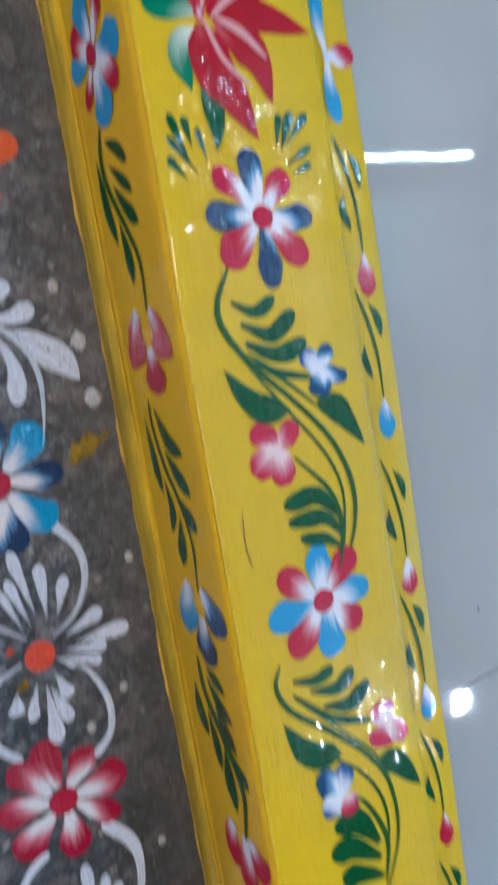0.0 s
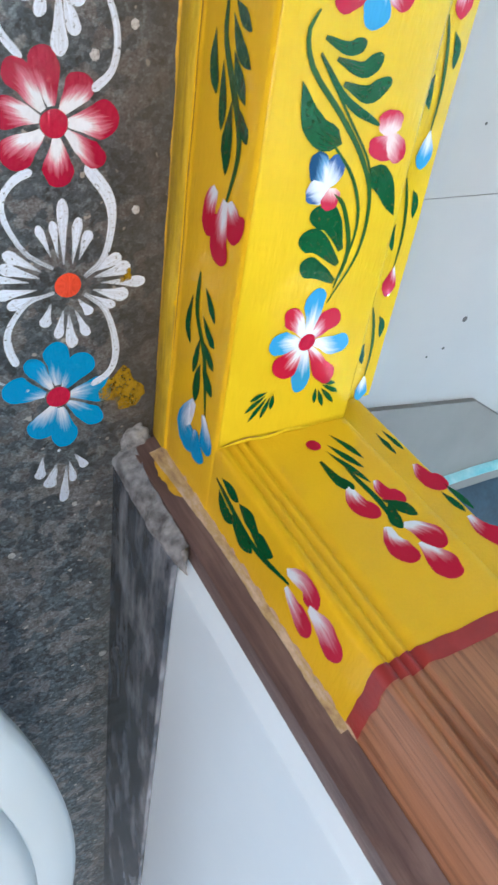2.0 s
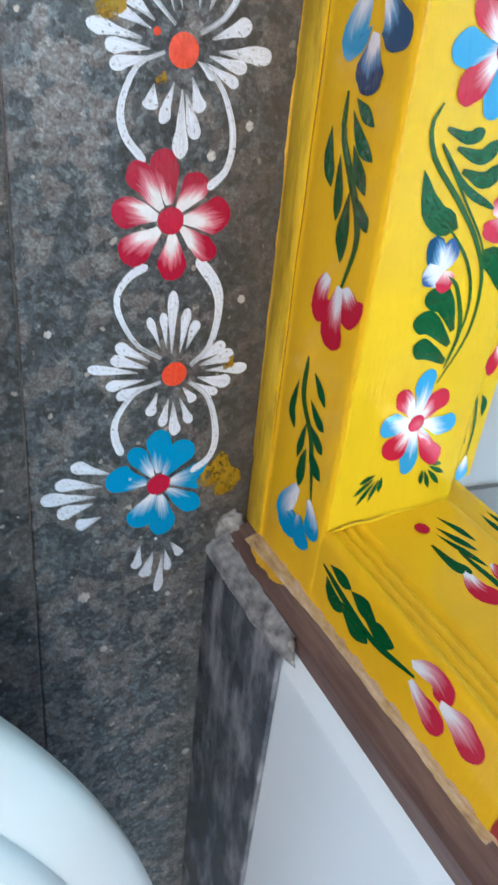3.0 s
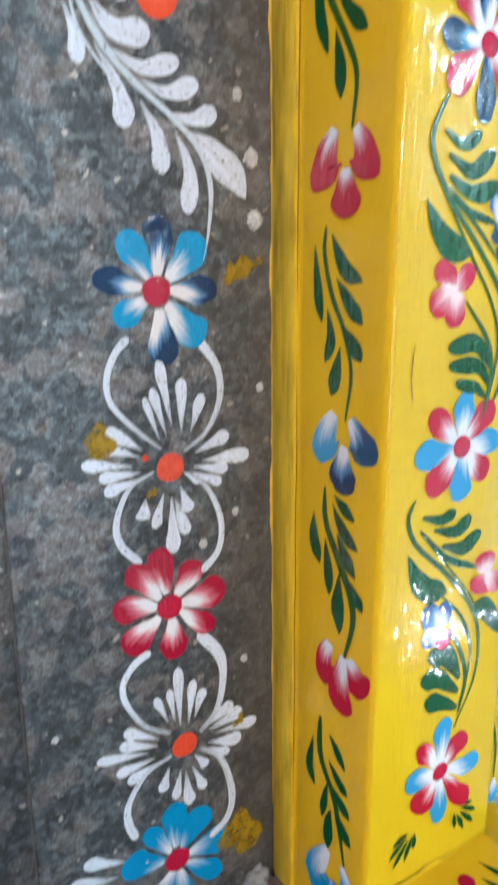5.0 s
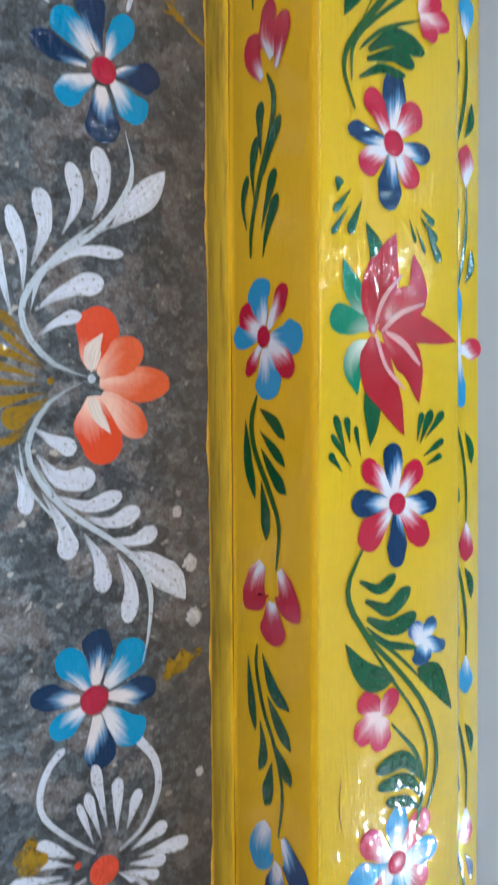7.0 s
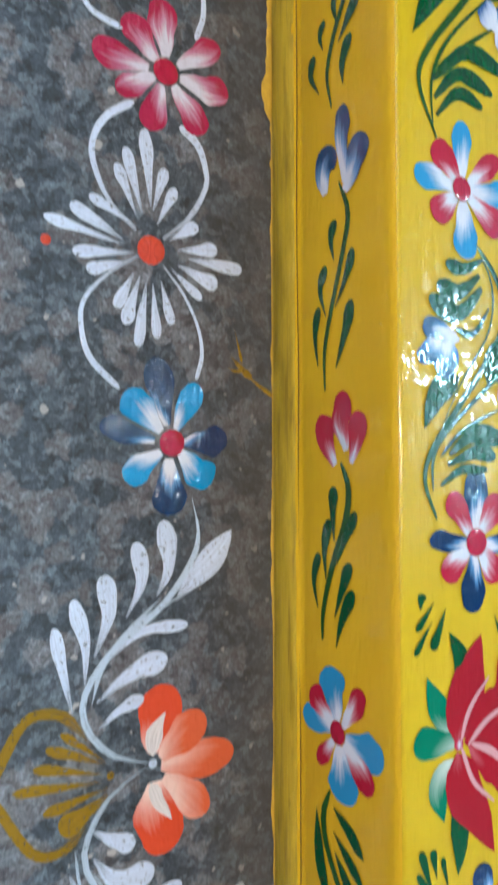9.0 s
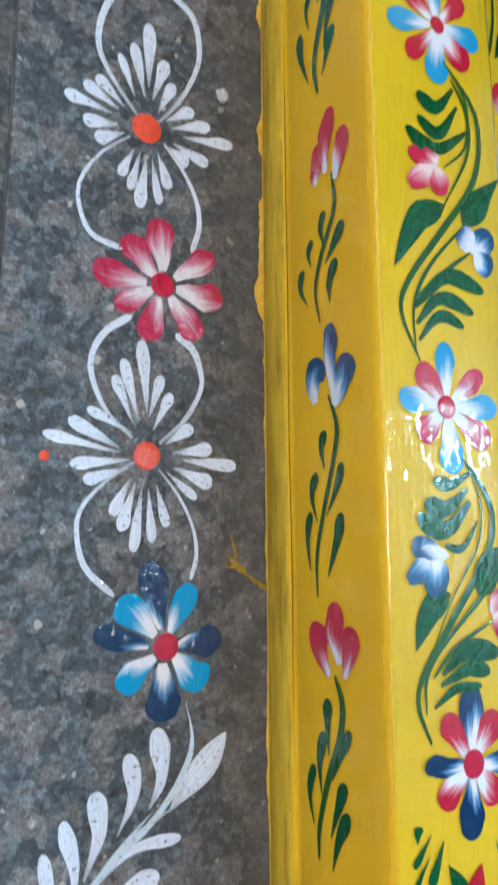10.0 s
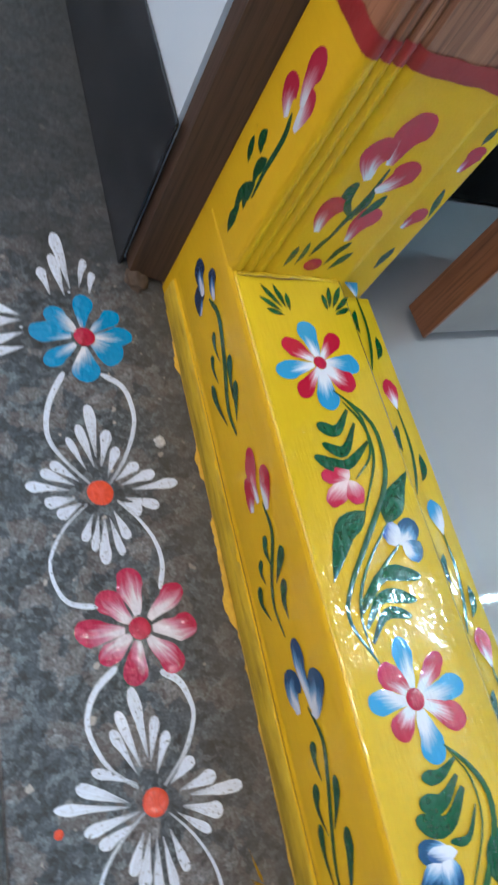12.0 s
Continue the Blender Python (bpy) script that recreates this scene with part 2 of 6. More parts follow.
def edging_paint():
    """Purple-brown paint brushed along the strip, rubbed paler and smeared with lime."""
    m, nt, p = material("purple_brown_edging_paint")
    drag = noise_tex(nt, 150, 5, 0.65, stretched(nt, 1.0, 1.0, 0.08))
    rub = noise_tex(nt, 34, 5, 0.65, stretched(nt, 1.0, 1.0, 0.4))
    c = ramp(nt, drag.outputs["Fac"], [(0.32, (0.072, 0.050, 0.052)), (0.5, (0.115, 0.080, 0.080)), (0.68, (0.170, 0.124, 0.118))])
    f = ramp(nt, rub.outputs["Fac"], [(0.52, grey(0.0)), (0.70, grey(0.55))])
    nt.links.new(blend(nt, f.outputs["Color"], c.outputs["Color"], (0.25, 0.19, 0.18)), p.inputs["Base Color"])
    p.inputs["Roughness"].default_value = 0.4
    bump(nt, p, drag.outputs["Fac"], 0.6, 0.0012)
    return m


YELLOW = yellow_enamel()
# warmer yellow copy, with the warm light on fronts and jambs in its colour
WARMLITYELLOW = yellow_enamel("warm_lit_yellow_satin_paint", (0.70, 0.458, 0.005), (0.76, 0.502, 0.008), True)
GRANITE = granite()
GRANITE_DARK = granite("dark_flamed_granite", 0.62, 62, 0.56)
WOOD = timber("varnished_brown_teak", (0.14, 0.062, 0.034), (0.37, 0.18, 0.098))
DARKWOOD = timber("dark_brown_wood", (0.036, 0.023, 0.015), (0.090, 0.055, 0.036), 0.45)
EDGEWOOD = edging_paint()
ORANGEWOOD = timber("orange_brown_door_wood", (0.16, 0.06, 0.026), (0.30, 0.125, 0.055), 0.5)
DUSTYYELLOW = plain("dusty_yellow_paint", (0.46, 0.30, 0.012), (0.66, 0.43, 0.02), 160, 0.6, 0.002, 220)
REDPAINT = plain("dark_red_paint", (0.24, 0.018, 0.02), (0.32, 0.03, 0.03), 60, 0.35, 0.0005, 300, 0.2)
WALLPAINT = plain("white_wall_paint", (0.61, 0.76, 0.91), (0.67, 0.81, 0.94), 5, 0.55, 0.0006, 120)
ROOMPAINT = plain("white_room_paint", (0.72, 0.73, 0.74), (0.78, 0.79, 0.80), 5, 0.55, 0.0006, 120)
CEILPAINT = plain("white_ceiling_paint", (0.76, 0.76, 0.76), (0.82, 0.82, 0.82), 3, 0.8)
SKIRT = skirting_stone("limewashed_black_granite", 0.9, 1.0)
SKIRT_CLEAN = skirting_stone("black_polished_granite", 0.06, 0.22)
CEMENT = plain("grey_cement", (0.075, 0.085, 0.10), (0.34, 0.385, 0.44), 110, 0.9, 0.004, 160)
JOINT = plain("dirty_grey_joint", (0.05, 0.052, 0.055), (0.15, 0.155, 0.16), 70, 0.9, 0.002, 200)
TILE = plain("white_vitrified_tile", (0.375, 0.395, 0.42), (0.415, 0.435, 0.46), 4, 0.03, 0.0002, 14)
GREYTILE = plain("grey_marble", (0.245, 0.245, 0.245), (0.32, 0.318, 0.315), 12, 0.35)
SLABSTONE = plain("dusty_grey_marble", (0.145, 0.145, 0.146), (0.195, 0.194, 0.192), 14, 0.6)
GROUT = plain("grey_grout", (0.34, 0.35, 0.36), (0.40, 0.41, 0.42), 80, 0.9)
PLASTIC = plain("pale_blue_white_plastic", (0.47, 0.60, 0.70), (0.52, 0.65, 0.75), 4, 0.35)
NAVYCLOTH = plain("dark_blue_cloth", (0.018, 0.036, 0.062), (0.045, 0.085, 0.13), 60, 0.8, 0.0015, 500)
CYANHEM = plain("white_and_cyan_hem", (0.06, 0.36, 0.44), (0.45, 0.62, 0.66), 30, 0.7, 0.001, 400)
GAPSHADE = plain("gap_shade_black", (0.004, 0.004, 0.005), (0.012, 0.011, 0.011), 30, 0.8, 0.001, 300)
STEEL = plain("white_lamp_housing", (0.7, 0.7, 0.7), (0.75, 0.75, 0.75), 5, 0.4)
TUBEGLOW = glow("tube_glow", (0.74, 1.0, 0.97), TUBE_STRENGTH)
PANELGLOW = glow("panel_glow", (0.95, 0.98, 1.0), PANEL_STRENGTH)
BULKHEADGLOW = glow("bulkhead_glow", (0.95, 0.98, 1.0), BULKHEAD_STRENGTH)
SPOTGLOW = glow("landing_lamp_glow", (1.0, 0.77, 0.56), SPOT_STRENGTH)

PALE = (0.68, 0.76, 0.87)
CRIMSON = paint("crimson_petal_paint", (0.40, 0.010, 0.040), PALE, 0.36, 0.74, 0.2, middle=(0.54, 0.22, 0.29))
STONECRIMSON = paint("crimson_petal_paint_on_stone", (0.31, 0.009, 0.042), PALE, 0.36, 0.82, 0.2, middle=(0.50, 0.16, 0.24), edge=0.34, relief=0.0013)
PINK = paint("rose_petal_paint", (0.46, 0.03, 0.075), PALE, 0.3, 0.95)
SKY = paint("sky_blue_petal_paint", (0.045, 0.30, 0.60), PALE, 0.33, 0.73, 0.2)
STONESKY = paint("sky_blue_petal_paint_on_stone", (0.014, 0.28, 0.60), PALE, 0.30, 0.70, 0.22, edge=0.34, relief=0.0013)
FULLSKY = paint("strong_sky_blue_petal_paint", (0.016, 0.26, 0.58), PALE, 0.14, 0.66, 0.24, edge=0.3, relief=0.0013)
NAVY = paint("navy_petal_paint", (0.005, 0.030, 0.105), (0.70, 0.74, 0.82), 0.36, 0.74, 0.2, middle=(0.10, 0.25, 0.50), edge=0.32, relief=0.0010)
MIDBLUE = paint("cobalt_petal_paint", (0.009, 0.062, 0.17), PALE, 0.34, 0.82, 0.2, middle=(0.13, 0.31, 0.58), edge=0.34)
ORANGE = paint("orange_petal_paint", (0.64, 0.080, 0.026), (0.85, 0.66, 0.58), 0.20, 0.72, relief=0.0013)
PEACH = paint("peach_petal_paint", (0.64, 0.13, 0.045), (0.80, 0.58, 0.50), 0.26, 1.02, relief=0.0013)
WHITE = paint("white_stroke_paint", (0.60, 0.71, 0.88), worn=0.85, relief=0.0010)
BLUEWHITE = paint("pale_blue_stroke_paint", (0.52, 0.65, 0.78), worn=0.75)
GREEN = paint("dark_green_leaf_paint", (0.006, 0.082, 0.026), worn=0.22)
TEAL = paint("teal_leaf_paint", (0.012, 0.19, 0.105), (0.62, 0.74, 0.66), 0.1, 0.75)
OLIVE = paint("olive_stem_paint", (0.022, 0.095, 0.016))
REDDOT = paint("red_centre_paint", (0.40, 0.010, 0.05), relief=0.0010)
ORANGEDOT = paint("vermilion_centre_paint", (0.62, 0.075, 0.035), relief=0.0013)
# paler crimson, with the bluish-pink glare on this flower put into its colours
STONEPINK = paint("faded_crimson_petal_paint_with_glare", (0.37, 0.018, 0.075), (0.64, 0.66, 0.76), 0.36, 0.95, 0.24, middle=(0.48, 0.22, 0.34), edge=0.34, relief=0.0013)
BLOSSOMRED = paint("rose_blossom_paint", (0.44, 0.018, 0.06), (0.74, 0.62, 0.66), 0.30, 0.90, 0.2, middle=(0.56, 0.22, 0.28))
OCHRESMEAR = paint("worn_ochre_paint", (0.29, 0.20, 0.014), worn=0.95, patchy=True)
BUD = paint("crimson_bud_paint", (0.42, 0.010, 0.040), PALE, 0.22, 0.60, 0.2, middle=(0.54, 0.20, 0.26))
PALEBLUE = paint("pale_blue_petal_paint", (0.035, 0.10, 0.30), PALE, 0.45, 1.05, 0.2, middle=(0.45, 0.55, 0.75), edge=0.3)
FANWHITE = paint("creamy_white_stroke_paint", (0.72, 0.70, 0.68), relief=0.0010)
LILY = paint("lily_petal_paint", (0.34, 0.008, 0.020), (0.46, 0.09, 0.11), 0.0, 0.2, 0.10)
LILYVEIN = paint("pale_pink_vein_paint", (0.64, 0.36, 0.38))
ROSEBUD = paint("rose_bud_paint", (0.42, 0.020, 0.06), PALE, 0.30, 0.85, 0.2, middle=(0.56, 0.26, 0.34))
OCHRE = paint("ochre_stroke_paint", (0.27, 0.175, 0.014), worn=0.9)


# ---- building helpers ----
def finish(name, bm, mat, smooth=False):
    me = bpy.data.meshes.new(name)
    bm.normal_update()
    bm.to_mesh(me)
    bm.free()
    if smooth:
        for f in me.polygons:
            f.use_smooth = True
    me.materials.append(mat)
    return new(name, me)


def part(name, bm, mat, parent, label="", smooth=False):
    ob = finish(name, bm, mat, smooth)
    ob.parent = parent
    return tagged(ob, label)


def box(bm, x0, y0, z0, x1, y1, z1, bev=0.0):
    made = bmesh.ops.create_cube(bm, size=1.0, matrix=Matrix.LocRotScale(((x0 + x1) / 2, (y0 + y1) / 2, (z0 + z1) / 2), None, (x1 - x0, y1 - y0, z1 - z0)))
    if bev:
        edges = list({e for v in made["verts"] for e in v.link_edges})
        bmesh.ops.bevel(bm, geom=edges, offset=bev, segments=2, affect="EDGES", profile=0.6)
    return bm


def solid(x0, y0, z0, x1, y1, z1, bev=0.0):
    return box(bmesh.new(), x0, y0, z0, x1, y1, z1, bev)


def prism(outline, z0, z1, bev=0.0):
    """An upright prism over a closed outline."""
    bm = bmesh.new()
    low = [bm.verts.new((x, y, z0)) for x, y in outline]
    face = bm.faces.new(low)
    up = bmesh.ops.extrude_face_region(bm, geom=[face])
    top = [g for g in up["geom"] if isinstance(g, bmesh.types.BMVert)]
    bmesh.ops.translate(bm, verts=top, vec=(0, 0, z1 - z0))
    bmesh.ops.recalc_face_normals(bm, faces=bm.faces)
    if bev:
        rim = [e for e in bm.edges if all(abs(v.co.z - z1) < 1e-6 for v in e.verts)]
        bmesh.ops.bevel(bm, geom=rim, offset=bev, segments=2, affect="EDGES", profile=0.6)
    return bm


def cylinder(bm, a, b, r, n=16):
    a, b = Vector(a), Vector(b)
    turn = (b - a).to_track_quat("Z", "Y").to_matrix().to_4x4()
    bmesh.ops.create_cone(bm, cap_ends=True, segments=n, radius1=r, radius2=r, depth=(b - a).length, matrix=Matrix.Translation((a + b) / 2) @ turn)
    return bm


def empty(name, place=(0, 0, 0)):
    ob = new(name)
    ob.location = place
    return ob


# ---- measures of the doorway ----
WIDE = 0.95          # clear width between the jambs
TOP = 0.088          # height of the threshold
STEP = 0.072         # height of its inner rebate
REB, BACK = 0.0845, 0.1185   # rebate and inner edge, half-way along
INSET = 0.012        # depth of the jambs' rebate
PAINTED = (0.250, 0.224)


def skew(y, x=1.0):
    """The bar is wider at one end: how far its inner part leaves the mean."""
    return 0.0225 * (0.5 - min(max(y, 0.0), WIDE) / WIDE) * min(1.0, max(0.0, (x - 0.05) / 0.03))


# ---- stone floor outside ----
floor_out = tagged(empty("floor_outside"), "rough grey granite floor slabs with painted flowers in front of the doorway", "floor", kind="structure")


def joint_x(y):
    return -0.149 + 0.024 * y


def slab(outline, z1, mat=GRANITE):
    bm = prism(outline, -0.04, z1, 0.0012)
    return part("stone_slab", bm, mat, floor_out)


J = 0.0004
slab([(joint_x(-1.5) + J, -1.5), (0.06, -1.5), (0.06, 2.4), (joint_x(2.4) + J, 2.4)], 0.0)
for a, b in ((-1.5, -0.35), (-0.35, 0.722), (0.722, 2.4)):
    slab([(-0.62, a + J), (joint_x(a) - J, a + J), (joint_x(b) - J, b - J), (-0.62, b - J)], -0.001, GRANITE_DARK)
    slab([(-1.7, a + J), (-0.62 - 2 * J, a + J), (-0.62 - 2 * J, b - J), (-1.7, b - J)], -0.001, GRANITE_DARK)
part("mortar_bed", solid(-1.7, -1.5, -0.06, 0.06, 2.4, -0.0018), JOINT, floor_out)

# ---- tiled floor inside ----
floor_in = tagged(empty("floor_inside"), "white polished vitrified tile floor inside the room", "floor", kind="structure")
part("grout_bed", solid(0.07, -3.2, -0.04, 4.8, 3.6, -0.0015), GROUT, floor_in)
for i in range(8):
    for k in range(6):
        x0, y0 = 0.122 + i * 0.6, -3.495 + k * 1.2
        part("floor_tile", solid(x0 + 0.0005 if i else 0.102, max(-3.2, y0 + 0.0005), -0.012, min(x0 + 0.5995, 4.8), min(y0 + 1.1995, 3.6), 0.0, 0.0003), TILE, floor_in)

# ---- walls, ceilings ----
def wall(name, pieces, mat, label, bm=None):
    bm = bm or bmesh.new()
    for p in pieces:
        box(bm, *p)
    return tagged(finish(name, bm, mat), label, "wall", kind="structure")


wall("wall_door", [(-0.026, -1.5, -0.05, 0.118, -0.092, 2.75), (-0.026, WIDE + 0.076, -0.05, 0.118, 2.4, 2.75), (-0.026, -0.076, 2.18, 0.118, WIDE + 0.076, 2.75)], WALLPAINT, "white painted wall around the doorway",
     prism([(-0.026, -0.092), (-0.0255, -0.0885), (-0.0238, -0.0850), (-0.0205, -0.0800), (-0.0182, -0.076), (0.118, -0.076), (0.118, -0.092)], -0.05, 2.75))
wall("wall_outer", [(-1.86, -1.5, -0.05, -1.7, 2.4, 1.05), (-1.86, -1.5, 2.45, -1.7, 2.4, 2.75), (-1.86, -1.5, 1.05, -1.7, -0.95, 2.45), (-1.86, 1.95, 1.05, -1.7, 2.4, 2.45)], WALLPAINT, "white painted landing wall with a window opening")
wall("wall_landing_end", [(-1.7, -1.6, -0.05, 0.0, -1.5, 2.75)], WALLPAINT, "white painted end wall of the landing")
wall("wall_landing_far", [(-1.7, 2.4, -0.05, 0.0, 2.5, 2.75)], WALLPAINT, "white painted far wall of the landing")
wall("wall_room_back", [(4.8, -3.2, -0.05, 4.9, 3.6, 2.75)], ROOMPAINT, "white painted back wall of the room")
wall("wall_room_side", [(0.0, -3.3, -0.05, 4.9, -3.2, 2.75)], ROOMPAINT, "white painted side wall of the room")
wall("wall_room_far", [(0.0, 3.6, -0.05, 4.9, 3.7, 2.75)], ROOMPAINT, "white painted far side wall of the room")
wall("wall_room_front", [(0.0, -3.2, -0.05, 0.118, -1.5, 2.75), (0.0, 2.4, -0.05, 0.118, 3.6, 2.75)], ROOMPAINT, "white painted front wall of the room")
tagged(finish("ceiling", solid(-1.9, -3.3, 2.75, 4.9, 3.7, 2.9), CEILPAINT), "plain white ceiling", "ceiling", kind="structure")

# black skirting outside, beside both jambs
for k, (a, b, x) in enumerate(((-1.49, -0.0755, -0.031), (WIDE + 0.070, 2.39, -0.029))):
    high = 0.104 if k == 0 else 0.118
    sk = finish("skirting", solid(x, a, 0.0, -0.0265, b, high, 0.0012), (SKIRT, SKIRT_CLEAN)[k])
    tagged(sk, ("black granite skirting smeared with whitewash below the white wall", "clean black polished granite skirting below the white wall")[k], "skirting", kind="structure")


# ---- threshold ----
def wobble(x, y, z, scale, amount):
    return noise.noise((x * scale, y * scale, z * scale)) * amount


threshold = tagged(empty("threshold"), "yellow painted wooden door threshold with hand-painted flowers and vines", "door threshold")


def swept_sill():
    prof = [(0.0, -0.002), (-0.0016, 0.004), (-0.0018, 0.0185), (-0.0002, 0.0215), (0.0009, 0.0235), (0.0, 0.0265), (0.0, 0.045), (0.0, 0.065), (0.0, 0.0845), (0.0004, 0.0864), (0.0014, 0.0876), (0.0030, TOP), (0.03, TOP),
            (0.056, TOP), (REB - 0.003, TOP), (REB - 0.0005, TOP - 0.0012), (REB, TOP - 0.004), (REB, STEP + 0.001), (REB + 0.001, STEP), (0.102, STEP), (BACK - 0.003, STEP), (BACK, STEP - 0.003), (BACK, -0.002)]
    bm = bmesh.new()
    rings = []
    n = 190
    for i in range(n + 1):
        y = WIDE * i / n
        row = []
        for x, z in prof:
            a = wobble(x, y, z, 14, 0.0004) + wobble(x + 3, y, z, 60, 0.00012)
            row.append(bm.verts.new((x + skew(y, x) + (a if x < 0.004 or x > 0.11 else 0), y, z + (a if z > 0.06 else 0))))
        rings.append(row)
    for r, s in zip(rings, rings[1:]):
        for k in range(len(prof) - 1):
            bm.faces.new((r[k], r[k + 1], s[k + 1], s[k]))
    bm.faces.new(list(reversed(rings[0])))
    bm.faces.new(rings[-1])
    return bm


def front_skin():
    """The coat of paint that runs unbroken over the bar's front and the feet of both jambs."""
    prof = [(-0.0008, 0.0), (-0.0022, 0.004), (-0.0024, 0.0185), (-0.0009, 0.0215), (0.0002, 0.0235), (-0.0006, 0.0265), (-0.0006, 0.045), (-0.0006, 0.065), (-0.0008, 0.078), (-0.0009, 0.0845), (-0.0005, 0.0866), (0.0004, 0.0879)]
    bm = bmesh.new()
    n = 210
    rings = [[bm.verts.new((x + wobble(x, y, z, 14, 0.0002) * (z < 0.07), y, z)) for x, z in prof] for y in (-0.0536 + (WIDE + 0.098) * i / n for i in range(n + 1))]
    for r, s in zip(rings, rings[1:]):
        for k in range(len(prof) - 1):
            bm.faces.new((r[k], r[k + 1], s[k + 1], s[k]))
    return bm


part("front_coat", front_skin(), WARMLITYELLOW, threshold, "thick yellow enamel coat", True)


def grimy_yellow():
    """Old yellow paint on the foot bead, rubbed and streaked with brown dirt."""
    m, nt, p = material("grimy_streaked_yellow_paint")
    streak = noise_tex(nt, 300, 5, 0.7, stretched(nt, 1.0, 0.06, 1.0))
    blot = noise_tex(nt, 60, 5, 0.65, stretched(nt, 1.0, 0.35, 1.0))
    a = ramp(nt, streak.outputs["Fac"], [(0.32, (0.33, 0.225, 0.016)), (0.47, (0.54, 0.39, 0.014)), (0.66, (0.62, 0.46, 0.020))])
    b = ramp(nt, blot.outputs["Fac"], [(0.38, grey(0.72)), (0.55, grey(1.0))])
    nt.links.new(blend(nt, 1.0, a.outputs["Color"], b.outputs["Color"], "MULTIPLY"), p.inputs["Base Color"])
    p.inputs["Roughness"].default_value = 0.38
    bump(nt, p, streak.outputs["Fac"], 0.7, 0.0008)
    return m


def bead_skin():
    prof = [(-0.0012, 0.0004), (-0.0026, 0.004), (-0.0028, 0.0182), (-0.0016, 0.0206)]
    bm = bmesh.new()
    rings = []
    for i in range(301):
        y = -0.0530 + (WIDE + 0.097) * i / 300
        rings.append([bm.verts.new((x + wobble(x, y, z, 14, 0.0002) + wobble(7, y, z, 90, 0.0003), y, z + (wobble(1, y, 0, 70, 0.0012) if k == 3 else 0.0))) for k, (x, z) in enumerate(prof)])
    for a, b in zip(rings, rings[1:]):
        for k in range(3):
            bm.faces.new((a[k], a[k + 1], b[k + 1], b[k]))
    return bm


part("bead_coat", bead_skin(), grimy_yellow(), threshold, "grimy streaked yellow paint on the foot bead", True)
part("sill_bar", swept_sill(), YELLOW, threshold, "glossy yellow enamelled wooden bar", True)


def spill(y0, y1, amount, seed):
    """Paint that ran over the edge on to the stone."""
    bm = bmesh.new()
    n = 420
    rows = []
    for i in range(n + 1):
        y = y0 + (y1 - y0) * i / n
        f = sum(noise.noise((seed, y * k, k)) * a for k, a in ((17, 0.6), (44, 0.45), (110, 0.2), (260, 0.07)))
        w = max(0.0005, 0.0010 + amount * max(0.0, f + 0.05) * min(1.0, 4 * i / n, 12 * (1 - i / n)))
        rows.append([bm.verts.new((-0.0005, y, 0.0009)), bm.verts.new((-0.7 * w, y, 0.0007)), bm.verts.new((-w - 0.0006, y, 0.0001))])
    for r, s in zip(rows, rows[1:]):
        for k in range(2):
            bm.faces.new((r[k], s[k], s[k + 1], r[k + 1]))
    return bm


part("paint_spill", spill(0.0, 0.70, 0.004, 2.0), DUSTYYELLOW, threshold, "yellow paint run over on to the stone", True)
part("paint_spill", spill(0.70, 0.985, 0.016, 7.0), DUSTYYELLOW, threshold, "thick yellow paint run over on to the stone", True)

# ---- door jambs ----
JAMB = [(0.0, 0.054), (0.0, 0.030), (0.0, 0.003), (0.001, 0.0008), (0.003, 0.0), (0.0056, 0.0), (0.0068, 0.0018), (0.0084, 0.0020), (0.0098, 0.0002), (0.0120, 0.0), (0.0133, 0.0020), (0.0150, 0.0022), (0.0164, 0.0002), (0.0186, 0.0), (0.0200, 0.0024), (0.0224, 0.0026), (0.0244, 0.0),
        (0.050, 0.0), (REB - 0.002, 0.0), (REB, 0.002), (REB, INSET - 0.001), (REB + 0.001, INSET), (0.104, INSET), (BACK - 0.002, INSET), (BACK, INSET + 0.002)]


def jamb_point(side, x, d, z):
    x += skew(side * WIDE, x) * (0.5 if side else 1.0)
    return (x, -d, z) if side == 0 else (x, WIDE + d, z)


def resampled(prof, step):
    out = [prof[0]]
    for a, b in zip(prof, prof[1:]):
        length = math.hypot(b[0] - a[0], b[1] - a[1])
        n = max(1, round(length / step))
        out += [(a[0] + (b[0] - a[0]) * i / n, a[1] + (b[1] - a[1]) * i / n) for i in range(1, n + 1)]
    return out


def coat_sheet(side, prof, lift, low, high):
    """A skin of paint over the jamb's profile between two heights, which may vary along it."""
    fine = resampled(prof, 0.0035)
    bm = bmesh.new()
    cols = []
    for i, (x, d) in enumerate(fine):
        a, b = fine[max(0, i - 1)], fine[min(len(fine) - 1, i + 1)]
        tx, td = b[0] - a[0], b[1] - a[1]
        l = math.hypot(tx, td) or 1
        nx, nd = td / l, -tx / l
        z0, z1 = low(x, d), high(x, d)
        cols.append([bm.verts.new(jamb_point(side, x + nx * lift, d + nd * lift, z0 + (z1 - z0) * k / 10)) for k in range(11)])
    for a, b in zip(cols, cols[1:]):
        for k in range(10):
            bm.faces.new((a[k], b[k], b[k + 1], a[k + 1]))
    if side == 0:
        bmesh.ops.reverse_faces(bm, faces=bm.faces)
    return bm


OUT = (0.0192, 0.0235)   # how far the edging strips stand out


